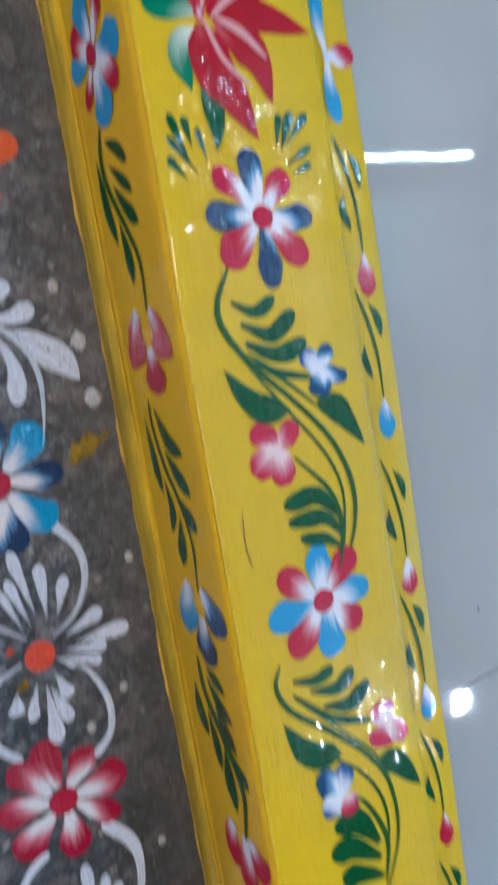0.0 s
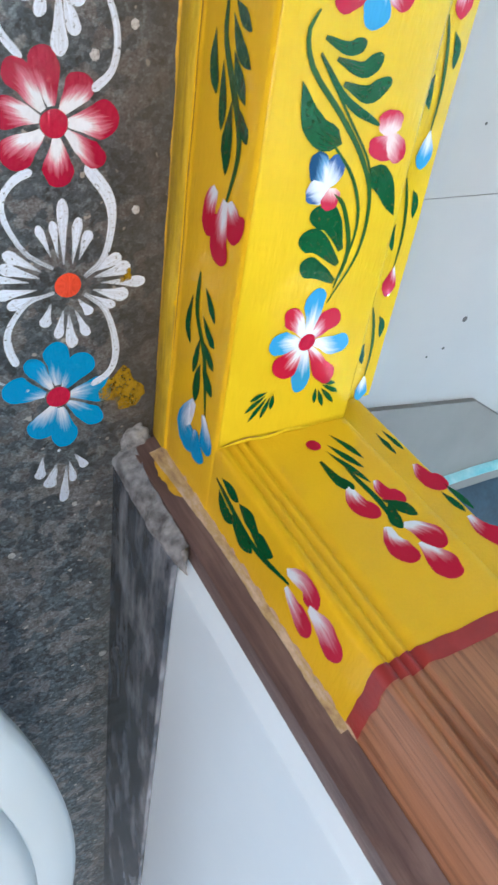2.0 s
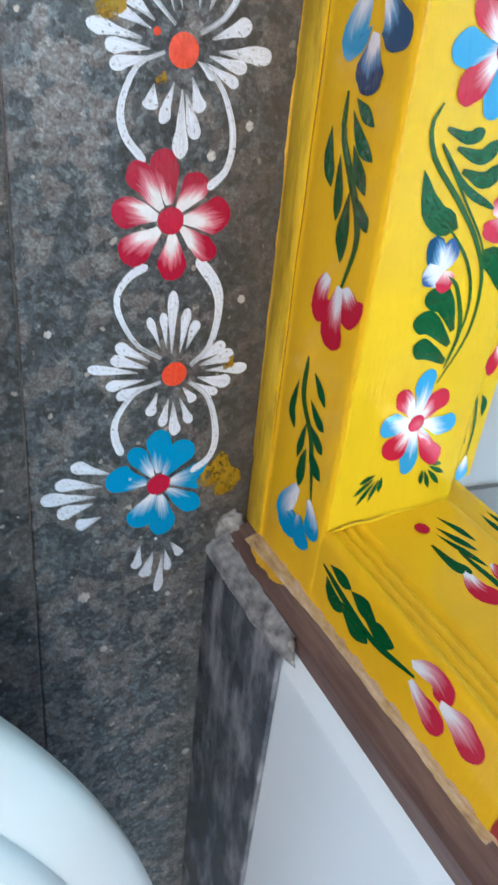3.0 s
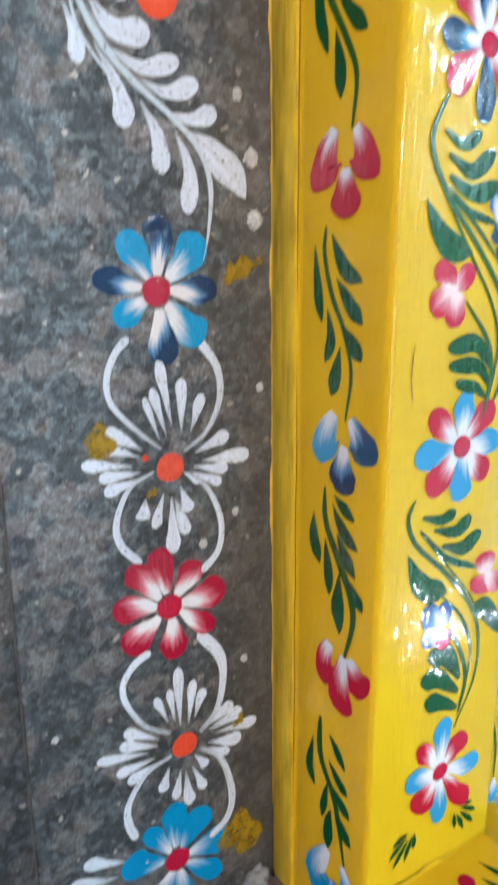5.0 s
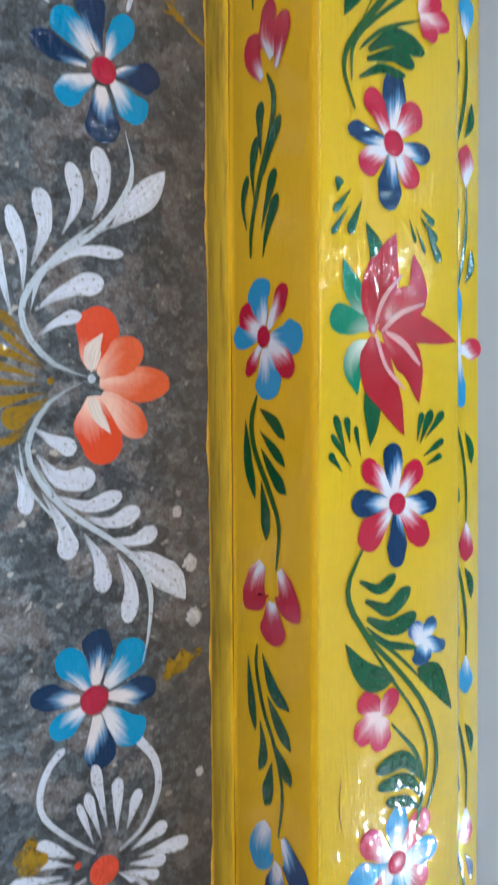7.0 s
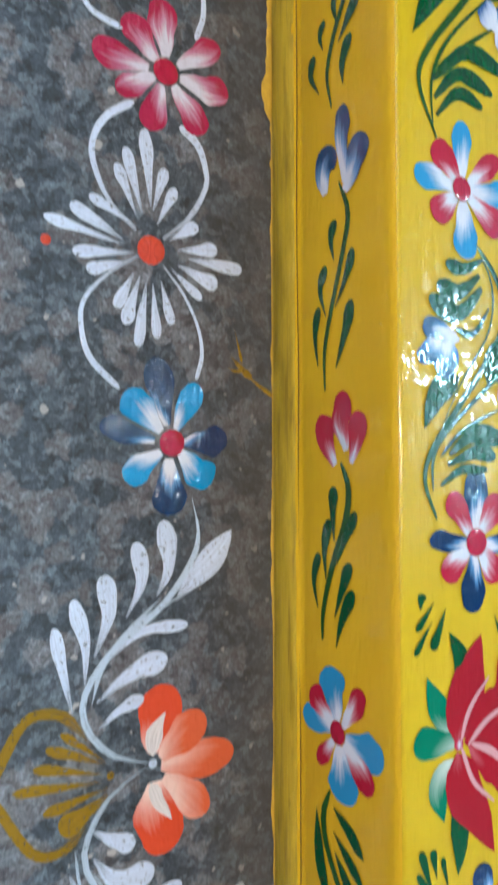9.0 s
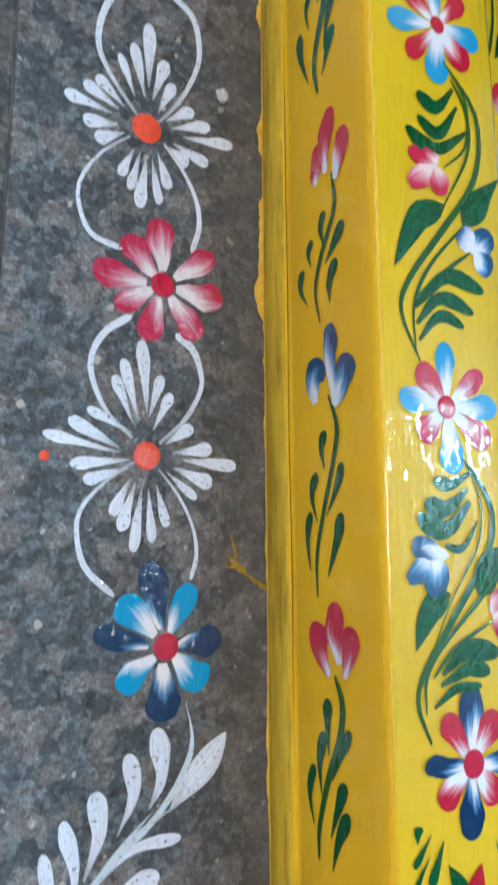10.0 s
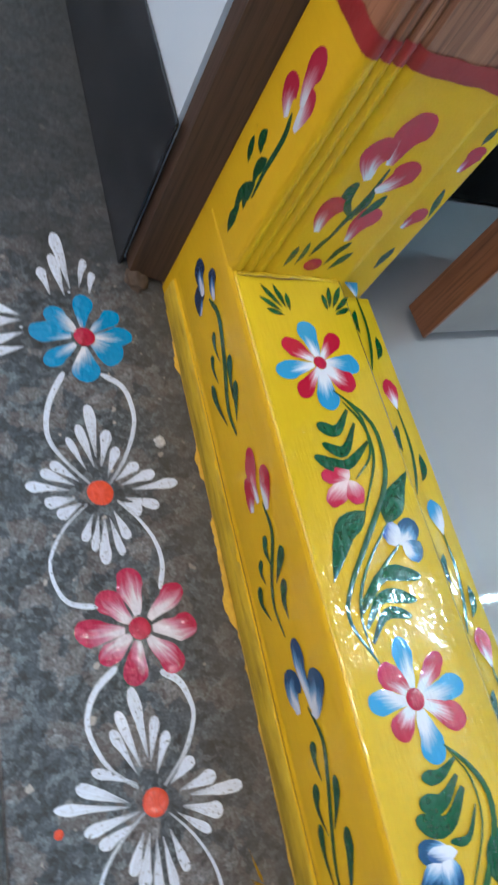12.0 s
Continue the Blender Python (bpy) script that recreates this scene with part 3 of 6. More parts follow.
def jamb(side):
    ob = tagged(empty("door_jamb"), "brown wooden door jamb with a yellow flower-painted foot edged in red", "door jamb", "door jambs")
    outline = JAMB + [(BACK, 0.075), (0.0, 0.075)]
    pts = [jamb_point(side, x, d, 0)[:2] for x, d in outline]
    part("post", prism(pts, 0.0, 2.1), WOOD, ob, "varnished brown grooved wooden post")
    edge = [jamb_point(side, x, d, 0)[:2] for x, d in [(-OUT[side], 0.0615), (-0.0005, 0.0545), (-0.0005, 0.0748), (-OUT[side], 0.0748)]]
    part("outer_bead", prism(edge, 0.004, 2.1), (EDGEWOOD, DARKWOOD)[side], ob, "dark brown wooden edging strip")
    top = PAINTED[side]

    def limit(x, d):
        return top + 0.0012 * noise.noise((x * 70, d * 70, side * 5)) - 0.05 * max(0.0, d - 0.004) * (x < 0.004)

    part("painted_foot", coat_sheet(side, JAMB, 0.0004, lambda x, d: 0.0, limit), WARMLITYELLOW, ob, "glossy yellow enamel paint", True)
    part("red_border", coat_sheet(side, JAMB, 0.0008, lambda x, d: limit(x, d) - 0.001, lambda x, d: limit(x, d) + 0.009 + 0.0015 * noise.noise((x * 90, d * 90, 9))), REDPAINT, ob, "dark red painted edge line", True)
    return ob


jambs = [jamb(0), jamb(1)]
head = tagged(finish("trim_over_doorway", solid(0.0, -0.0745, 2.1, BACK, WIDE + 0.0745, 2.178, 0.002), WOOD), "varnished brown wooden beam over the doorway", "door frame", kind="structure")

# ---- paint strokes ----
def on_stone(u, v, h):
    return (u / 1000, v / 1000, h)


def on_top(u, v, h):
    return (u / 1000, v / 1000, TOP + 0.0004 + h)


def on_step(u, v, h):
    return (u / 1000 + skew(v / 1000), v / 1000, STEP + 0.0004 + h)


def on_front(u, v, h):
    return (-0.0010 - h, u / 1000, v / 1000)


def on_jamb(side, inset=0.0):
    def place(u, v, h):
        d = inset - h - 0.0004
        return (u / 1000, -d if side == 0 else WIDE + d, v / 1000)
    return place


def on_jamb_front(u, v, h):
    return (-h - 0.0004, u / 1000, v / 1000)


def smooth_path(pts, stops):
    """Points at the given shares of a smooth curve through pts."""
    p = [Vector(q) for q in pts]
    if len(p) == 2:
        return [p[0].lerp(p[1], f) for f in stops]
    ext = [2 * p[0] - p[1], *p, 2 * p[-1] - p[-2]]
    out = []
    for share in stops:
        s = share * (len(p) - 1)
        k = min(int(s), len(p) - 2)
        f = s - k
        a, b, c, d = ext[k:k + 4]
        out.append(0.5 * (2 * b + (c - a) * f + (2 * a - 5 * b + 4 * c - d) * f * f + (3 * b - a - 3 * c + d) * f ** 3))
    return out


def width_at(shape, s):
    if shape == "petal":
        return 0.24 + 0.76 * (s / 0.62) ** 0.95 if s < 0.62 else max(0.05, math.sqrt(max(0.0, 1 - ((s - 0.62) / 0.38) ** 2.4)))
    if shape == "round":
        return max(0.12, math.sqrt(max(0.0, 1 - abs(2 * s - 1.05) ** 2.2)))
    if shape == "brush":
        return (0.10 + 0.90 * (s / 0.8) ** 1.1) if s < 0.8 else math.sqrt(max(0.0, 1 - ((s - 0.8) / 0.2) ** 2)) * 0.92 + 0.03
    if shape == "leaf":
        return max(0.03, math.sin(math.pi * s ** 0.75) ** 0.9)
    if shape == "blade":
        return max(0.03, math.sin(math.pi * s ** 1.25) ** 0.8)
    if shape == "drop":
        return max(0.04, math.sin(math.pi * s ** 1.5) ** 0.65)
    if shape == "curl":
        return 0.42 + 0.58 * s if s < 0.93 else math.sqrt(max(0.02, 1 - ((s - 0.93) / 0.07) ** 2))
    if shape == "tendril":
        return 0.30 + 0.70 * math.sin(math.pi * s ** 0.8) ** 0.7
    return max(0.12, min(1.0, 6 * s, 5 * (1 - s)))


def stroke_bm(plane, pts, width, shape, lift=0.00006, n=13, base=0.0001):
    stops = [1 - (1 - i / (n - 1)) ** 1.7 for i in range(n)]
    path = smooth_path([(*q, 0) for q in pts], stops)
    seed, uneven = random.uniform(0, 90), 0.0 if shape == "line" else 0.26
    bm = bmesh.new()
    tip = bm.verts.layers.float.new("tip")
    acr = bm.verts.layers.float.new("across")
    rows = []
    for i, c in enumerate(path):
        s = stops[i]
        a, b = path[max(0, i - 1)], path[min(n - 1, i + 1)]
        t = (b - a).normalized()
        side = Vector((-t.y, t.x, 0))
        w = width / 2 * width_at(shape, s) * random.uniform(0.97, 1.03)
        row = []
        wl, wr = (1 + uneven * noise.noise((seed, k + 3.1 * s, 0)) for k in (0, 40))
        for k, h in ((-1, base), (-0.55, base + lift * 0.8), (0, base + lift), (0.55, base + lift * 0.8), (1, base)):
            q = c + side * (w * k * (wl if k < 0 else wr))
            v = bm.verts.new(plane(q.x, q.y, h))
            v[tip], v[acr] = s, k
            row.append(v)
        rows.append(row)
    for r, q in zip(rows, rows[1:]):
        for k in range(4):
            bm.faces.new((r[k], r[k + 1], q[k + 1], q[k]))
    return bm


def stroke(name, plane, pts, width, shape, mat, parent, label="", base=0.0001, lift=0.00006, n=13):
    bm = stroke_bm(plane, pts, width, shape, lift, n, base)
    return part(name, bm, mat, parent, label, True)


def dot(name, plane, u, v, r, mat, parent, label="", base=0.0004, lift=0.0003):
    bm = bmesh.new()
    tip = bm.verts.layers.float.new("tip")
    acr = bm.verts.layers.float.new("across")
    n = 18
    rings = []
    for rad, h in ((1.0, base), (0.75, base + lift * 0.8), (0.35, base + lift)):
        ring = []
        for i in range(n):
            a = 2 * math.pi * i / n
            q = rad * r * (1 + 0.05 * noise.noise((u + math.cos(a), v + math.sin(a), 1)))
            w = bm.verts.new(plane(u + q * math.cos(a), v + q * math.sin(a), h))
            w[tip], w[acr] = rad, math.cos(a)
            ring.append(w)
        rings.append(ring)
    for a, b in zip(rings, rings[1:]):
        for i in range(n):
            bm.faces.new((a[i], a[(i + 1) % n], b[(i + 1) % n], b[i]))
    bm.faces.new(rings[-1])
    bmesh.ops.recalc_face_normals(bm, faces=bm.faces)
    return part(name, bm, mat, parent, label, True)


def polar(u, v, r, deg):
    return (u + r * math.cos(radians(deg)), v + r * math.sin(radians(deg)))


def flower(plane, parent, u, v, r, mats, label):
    """A daisy of eight loaded-brush petals round a dot; mats goes round clockwise from the top petal."""
    heart = dot("painted_flower", plane, u, v, r * 0.20, REDDOT, parent, label, 0.0006)
    for k in range(8):
        deg = 90.0 - 45.0 * k + random.uniform(-4, 4)
        rr = r * random.uniform(0.93, 1.05)
        pts = [polar(u, v, r * 0.12, deg), polar(u, v, rr * 0.55, deg + random.uniform(-4, 4)), polar(u, v, rr, deg)]
        stroke("petal", plane, pts, 0.53 * r * random.uniform(0.88, 1.1), "petal", mats[k % len(mats)], heart, base=0.0001 + 0.00003 * (k % 3))
    return heart


def strokes(plane, parent, name, shape, items, base=0.0001):
    """Brush strokes of one kind, laid one over the other."""
    for k, (pts, w, mat) in enumerate(items):
        stroke(name, plane, pts, w, shape, mat, parent, n=20 if shape in ("curl", "line", "tendril") else 13, base=base + 0.00003 * (k % 4))


# ---- flowers on the stone ----
heart = dot("painted_flower", on_stone, -65, 323, 7, REDDOT, floor_out, "navy and sky-blue painted flower with a red centre", 0.0006)
strokes(on_stone, heart, "petal", "petal", [([(-64, 330), (-62, 357)], 15, NAVY), ([(-59, 328), (-40, 347)], 17, STONESKY), ([(-58, 323), (-33, 322)], 14, NAVY), ([(-60, 317), (-42, 297)], 17.2, STONESKY), ([(-64, 315), (-62, 288)], 16, NAVY), ([(-69, 320), (-86, 310)], 13.2, STONESKY), ([(-72, 325), (-95, 331)], 13.1, NAVY), ([(-68, 329), (-80, 350)], 14.3, STONESKY)])
heart = dot("painted_flower", on_stone, -54, 614, 6, REDDOT, floor_out, "navy and sky-blue painted flower with a red centre", 0.0006)
strokes(on_stone, heart, "petal", "petal", [([(-56, 622), (-62, 652)], 14.3, NAVY), ([(-52, 620), (-41, 641)], 13, STONESKY), ([(-48, 614), (-26, 616)], 14, NAVY), ([(-50, 610), (-35, 595)], 15.6, STONESKY), ([(-55, 607), (-55, 582)], 17, NAVY), ([(-59, 610), (-76, 598)], 13.4, STONESKY), ([(-62, 615), (-87, 622)], 11.4, NAVY), ([(-59, 619), (-76, 636)], 14.1, STONESKY)])
heart = dot("painted_flower", on_stone, -66, 160, 7.1, REDDOT, floor_out, "crimson and white painted flower with a red centre", 0.0006)
strokes(on_stone, heart, "petal", "petal", [([(-67, 168), (-71, 195)], 15.8, STONECRIMSON), ([(-62, 165), (-48, 182)], 15.6, STONECRIMSON), ([(-59, 160), (-32, 162)], 18.3, STONECRIMSON), ([(-60, 156), (-40, 139)], 12.9, STONECRIMSON), ([(-65, 153), (-64, 128)], 16.9, STONECRIMSON), ([(-72, 156), (-92, 141)], 17.2, STONECRIMSON), ([(-73, 162), (-97, 168)], 16, STONECRIMSON), ([(-71, 166), (-87, 189)], 13.8, STONECRIMSON)])
heart = dot("painted_flower", on_stone, -57, 781, 6, REDDOT, floor_out, "crimson and white painted flower with a red centre", 0.0006)
strokes(on_stone, heart, "petal", "petal", [([(-57, 788), (-59, 814)], 15.4, STONEPINK), ([(-51, 785), (-30, 801)], 12.8, STONEPINK), ([(-50, 780), (-25, 778)], 14.4, STONEPINK), ([(-53, 776), (-38, 757)], 15, STONEPINK), ([(-59, 775), (-65, 753)], 13.5, STONEPINK), ([(-62, 778), (-80, 767)], 11.5, STONEPINK), ([(-65, 781), (-91, 784)], 14.5, STONEPINK), ([(-61, 785), (-76, 802)], 14.1, STONEPINK)])
heart = dot("painted_flower", on_stone, -69, -7, 7.8, REDDOT, floor_out, "sky-blue and white painted flower with a red centre", 0.0006)
strokes(on_stone, heart, "petal", "petal", [([(-69, 2), (-69, 34)], 16, FULLSKY), ([(-65, -1), (-49, 22)], 18.7, FULLSKY), ([(-61, -7), (-32, -7)], 21, FULLSKY), ([(-63, -13), (-40, -34)], 15.1, FULLSKY), ([(-68, -16), (-65, -50)], 18.4, FULLSKY), ([(-72, -14), (-85, -38)], 19.5, FULLSKY), ([(-77, -4), (-103, 6)], 18.7, FULLSKY), ([(-73, 0), (-87, 24)], 13, FULLSKY)])
heart = dot("painted_flower", on_stone, -60, 961, 6.7, REDDOT, floor_out, "sky-blue and white painted flower with a red centre", 0.0006)
strokes(on_stone, heart, "petal", "petal", [([(-60, 968), (-57, 993)], 12.5, FULLSKY), ([(-55, 965), (-36, 980)], 11.7, FULLSKY), ([(-54, 961), (-29, 963)], 13.7, FULLSKY), ([(-56, 958), (-39, 945)], 19.2, FULLSKY), ([(-61, 954), (-63, 929)], 15.7, FULLSKY), ([(-66, 956), (-86, 941)], 11.8, FULLSKY), ([(-68, 962), (-93, 965)], 15.5, FULLSKY), ([(-65, 965), (-81, 981)], 14.1, FULLSKY)])
heart = dot("painted_star", on_stone, -62, 237, 7.5, ORANGEDOT, floor_out, "white brush-stroke star with a vermilion centre", 0.0006)
strokes(on_stone, heart, "white_stroke", "brush", [([(-67, 252), (-74, 274)], 4.1, WHITE), ([(-63, 253), (-70, 278)], 5.1, WHITE), ([(-60, 258), (-66, 291)], 6.1, WHITE), ([(-55, 254), (-54, 281)], 7, WHITE), ([(-50, 253), (-43, 272)], 6.3, WHITE)])
strokes(on_stone, heart, "white_stroke", "brush", [([(-76, 248), (-94, 261)], 7.8, WHITE), ([(-78, 245), (-98, 254)], 6.7, WHITE), ([(-82, 241), (-107, 246)], 7.1, WHITE), ([(-78, 237), (-99, 238)], 7, WHITE), ([(-77, 234), (-97, 230)], 6.3, WHITE)])
strokes(on_stone, heart, "white_stroke", "brush", [([(-48, 242), (-28, 249)], 7.9, WHITE), ([(-44, 237), (-16, 236)], 9, WHITE), ([(-49, 235), (-29, 230)], 6.8, WHITE), ([(-50, 232), (-33, 223)], 5.8, WHITE), ([(-55, 233), (-45, 226)], 5, WHITE)])
strokes(on_stone, heart, "white_stroke", "brush", [([(-76, 223), (-78, 212)], 8.2, WHITE), ([(-66, 224), (-72, 206)], 6.3, WHITE), ([(-62, 221), (-62, 190)], 8, WHITE), ([(-60, 219), (-54, 199)], 7.9, WHITE), ([(-57, 226), (-52, 211)], 7, WHITE)])
strokes(on_stone, heart, "curl", "curl", [([(-66, 247), (-78, 258), (-90, 272), (-92, 284), (-87, 296), (-80, 303)], 4.1, WHITE), ([(-54, 244), (-41, 252), (-33, 268), (-34, 284), (-42, 296), (-46, 300)], 5.1, WHITE), ([(-71, 236), (-84, 230), (-92, 214), (-90, 201), (-80, 189)], 4.3, WHITE), ([(-52, 232), (-41, 221), (-34, 202), (-36, 185), (-46, 175)], 5, WHITE)])
heart = dot("painted_star", on_stone, -61, 71, 7.8, ORANGEDOT, floor_out, "white brush-stroke star with a vermilion centre", 0.0006)
strokes(on_stone, heart, "white_stroke", "brush", [([(-70, 89), (-77, 108)], 4.7, WHITE), ([(-66, 88), (-69, 110)], 4.8, WHITE), ([(-63, 84), (-63, 122)], 7, WHITE), ([(-58, 84), (-54, 111)], 6.4, WHITE), ([(-54, 86), (-48, 103)], 7, WHITE)])
strokes(on_stone, heart, "white_stroke", "brush", [([(-76, 81), (-96, 94)], 7.5, WHITE), ([(-77, 77), (-99, 86)], 7.8, WHITE), ([(-83, 75), (-112, 82)], 6.8, WHITE), ([(-79, 70), (-102, 69)], 7.1, WHITE), ([(-76, 66), (-96, 61)], 7.5, WHITE)])
strokes(on_stone, heart, "white_stroke", "brush", [([(-48, 77), (-29, 86)], 8.5, WHITE), ([(-45, 74), (-23, 79)], 9.7, WHITE), ([(-41, 70), (-13, 68)], 7.8, WHITE), ([(-46, 66), (-24, 59)], 9.5, WHITE), ([(-49, 63), (-32, 53)], 6.2, WHITE)])
strokes(on_stone, heart, "white_stroke", "brush", [([(-71, 60), (-76, 45)], 7.3, WHITE), ([(-64, 55), (-68, 36)], 6.5, WHITE), ([(-61, 52), (-59, 28)], 7.8, WHITE), ([(-57, 54), (-49, 35)], 5.9, WHITE), ([(-55, 61), (-47, 50)], 6.4, WHITE)])
strokes(on_stone, heart, "curl", "curl", [([(-69, 82), (-84, 93), (-94, 112), (-94, 124), (-87, 133), (-78, 137)], 4.9, WHITE), ([(-51, 75), (-40, 85), (-35, 104), (-37, 121), (-50, 139)], 7, WHITE), ([(-69, 67), (-85, 62), (-96, 47), (-97, 33), (-93, 21)], 5.4, WHITE), ([(-51, 64), (-38, 51), (-31, 25), (-34, 7), (-47, -3)], 5.9, WHITE)])
heart = dot("painted_star", on_stone, -64, 699, 6.5, ORANGEDOT, floor_out, "white brush-stroke star with a vermilion centre", 0.0006)
strokes(on_stone, heart, "white_stroke", "brush", [([(-71, 714), (-80, 735)], 5.4, WHITE), ([(-68, 715), (-76, 743)], 6.3, WHITE), ([(-64, 719), (-67, 753)], 7.1, WHITE), ([(-63, 717), (-57, 737)], 5.7, WHITE), ([(-61, 711), (-52, 729)], 5.4, WHITE)])
strokes(on_stone, heart, "white_stroke", "brush", [([(-71, 709), (-92, 719)], 4.9, WHITE), ([(-77, 702), (-100, 714)], 7.2, WHITE), ([(-77, 700), (-111, 707)], 5.1, WHITE), ([(-72, 697), (-99, 694)], 5.9, WHITE), ([(-73, 693), (-93, 687)], 6, WHITE)])
strokes(on_stone, heart, "white_stroke", "brush", [([(-55, 705), (-41, 714)], 6.4, WHITE), ([(-51, 701), (-31, 704)], 6.9, WHITE), ([(-46, 698), (-18, 696)], 7.1, WHITE), ([(-51, 694), (-31, 687)], 7.9, WHITE), ([(-54, 692), (-39, 680)], 5, WHITE)])
strokes(on_stone, heart, "white_stroke", "brush", [([(-72, 688), (-80, 672)], 6.3, WHITE), ([(-69, 687), (-76, 665)], 6, WHITE), ([(-66, 685), (-70, 656)], 5.9, WHITE), ([(-63, 684), (-61, 660)], 5.1, WHITE), ([(-59, 686), (-54, 667)], 5.3, WHITE)])
strokes(on_stone, heart, "curl", "curl", [([(-71, 707), (-83, 718), (-90, 733), (-90, 744), (-84, 755), (-72, 764)], 4, WHITE), ([(-58, 705), (-45, 717), (-37, 732), (-37, 741), (-41, 751), (-50, 758)], 4, WHITE), ([(-70, 696), (-84, 686), (-94, 674), (-95, 662), (-91, 649), (-78, 637)], 3, WHITE), ([(-58, 693), (-48, 681), (-41, 667), (-39, 654), (-42, 643)], 2.2, WHITE)])
heart = dot("painted_star", on_stone, -66, 858, 7.5, ORANGEDOT, floor_out, "white brush-stroke star with a vermilion centre", 0.0006)
strokes(on_stone, heart, "white_stroke", "brush", [([(-72, 873), (-80, 893)], 4.8, WHITE), ([(-67, 874), (-73, 901)], 6.5, WHITE), ([(-65, 880), (-65, 914)], 8, WHITE), ([(-63, 874), (-56, 897)], 7, WHITE), ([(-60, 868), (-52, 886)], 5.9, WHITE)])
strokes(on_stone, heart, "white_stroke", "brush", [([(-77, 866), (-91, 878)], 6.4, WHITE), ([(-80, 864), (-97, 873)], 6.7, WHITE), ([(-83, 861), (-106, 865)], 6.3, WHITE), ([(-80, 856), (-97, 854)], 7.9, WHITE), ([(-77, 853), (-91, 846)], 7.2, WHITE)])
strokes(on_stone, heart, "white_stroke", "brush", [([(-56, 865), (-41, 875)], 6.7, WHITE), ([(-53, 862), (-32, 869)], 7, WHITE), ([(-47, 859), (-19, 862)], 6.9, WHITE), ([(-52, 854), (-33, 848)], 7.6, WHITE), ([(-57, 852), (-44, 845)], 8.5, WHITE)])
strokes(on_stone, heart, "white_stroke", "brush", [([(-72, 846), (-79, 831)], 5.4, WHITE), ([(-69, 845), (-74, 825)], 5.1, WHITE), ([(-66, 843), (-69, 817)], 7, WHITE), ([(-63, 843), (-59, 821)], 5.3, WHITE), ([(-60, 847), (-54, 830)], 6.7, WHITE)])
strokes(on_stone, heart, "curl", "curl", [([(-71, 864), (-83, 879), (-90, 892), (-90, 905), (-85, 920), (-76, 936)], 4.1, WHITE), ([(-60, 863), (-48, 879), (-39, 899), (-38, 912), (-42, 926), (-54, 935)], 3.9, WHITE), ([(-74, 852), (-89, 839), (-98, 823), (-97, 809), (-91, 799), (-77, 795)], 3, WHITE), ([(-57, 853), (-48, 843), (-40, 829), (-38, 814), (-42, 800)], 3.2, WHITE)])
heart = dot("painted_fan", on_stone, -88, 2, 1, WHITE, floor_out, "fan of white brush strokes", 0.0006)
strokes(on_stone, heart, "white_stroke", "brush", [([(-101, 9), (-124, 20)], 9.5, WHITE), ([(-106, 1), (-134, 9)], 9.6, WHITE), ([(-110, -6), (-143, -0)], 10.5, WHITE), ([(-112, -11), (-134, -14)], 11.3, WHITE), ([(-107, -23), (-123, -26)], 9.4, WHITE)])
heart = dot("painted_fan", on_stone, -70, -52, 1.2, WHITE, floor_out, "fan of white brush strokes", 0.0006)
strokes(on_stone, heart, "white_stroke", "brush", [([(-81, -55), (-84, -75)], 7.7, WHITE), ([(-72, -64), (-78, -85)], 9.6, WHITE), ([(-65, -68), (-68, -102)], 7.5, WHITE), ([(-63, -64), (-60, -84)], 6.6, WHITE), ([(-59, -59), (-51, -73)], 7.2, WHITE)])
heart = dot("painted_fan", on_stone, -65, 994, 1, WHITE, floor_out, "fan of white brush strokes", 0.0006)
strokes(on_stone, heart, "white_stroke", "brush", [([(-64, 997), (-69, 1041)], 8.5, WHITE), ([(-68, 991), (-73, 1023)], 7.5, WHITE), ([(-77, 991), (-81, 1012)], 6.5, WHITE), ([(-58, 999), (-52, 1021)], 5.8, WHITE), ([(-52, 994), (-48, 1011)], 5.6, WHITE)])
heart = dot("painted_fan", on_stone, -97, 966, 1, WHITE, floor_out, "fan of white brush strokes", 0.0006)
strokes(on_stone, heart, "white_stroke", "brush", [([(-97, 975), (-111, 981)], 6.7, WHITE), ([(-97, 972), (-123, 966)], 7.6, WHITE), ([(-100, 972), (-116, 971)], 5.9, WHITE), ([(-96, 963), (-115, 956)], 6.6, WHITE), ([(-97, 953), (-115, 948)], 6.7, WHITE)])
heart = dot("painted_fan_flower", on_stone, -63, 475, 2, BLUEWHITE, floor_out, "orange fan-shaped painted flower", 0.0006)
strokes(on_stone, heart, "petal", "petal", [([(-62, 479), (-61, 491), (-56, 508)], 21, ORANGE), ([(-62, 467), (-61, 456), (-57, 435)], 23.2, ORANGE), ([(-59, 476), (-51, 483), (-38, 492)], 17.4, PEACH), ([(-58, 468), (-48, 460), (-37, 448)], 14.8, PEACH), ([(-59, 473), (-44, 472), (-23, 473)], 17, PEACH)])
strokes(on_stone, heart, "white_stroke", "leaf", [([(-63, 478), (-62, 488), (-57, 496)], 7.6, FANWHITE), ([(-64, 467), (-60, 458), (-54, 449)], 6.2, FANWHITE)], base=0.0003)
heart = stroke("painted_feather", on_stone, [(-63, 475), (-81, 482), (-92, 495), (-93, 509), (-81, 526), (-59, 542), (-45, 560), (-41, 573), (-44, 589)], 2.9, "line", BLUEWHITE, floor_out, "feather of white brush strokes on a pale blue stem", n=30, base=0.0003)
strokes(on_stone, heart, "stem", "line", [([(-48, 547), (-71, 535), (-85, 520), (-90, 505)], 2.1, BLUEWHITE), ([(-59, 546), (-77, 531), (-89, 516)], 1.4, BLUEWHITE)], base=0.0003)
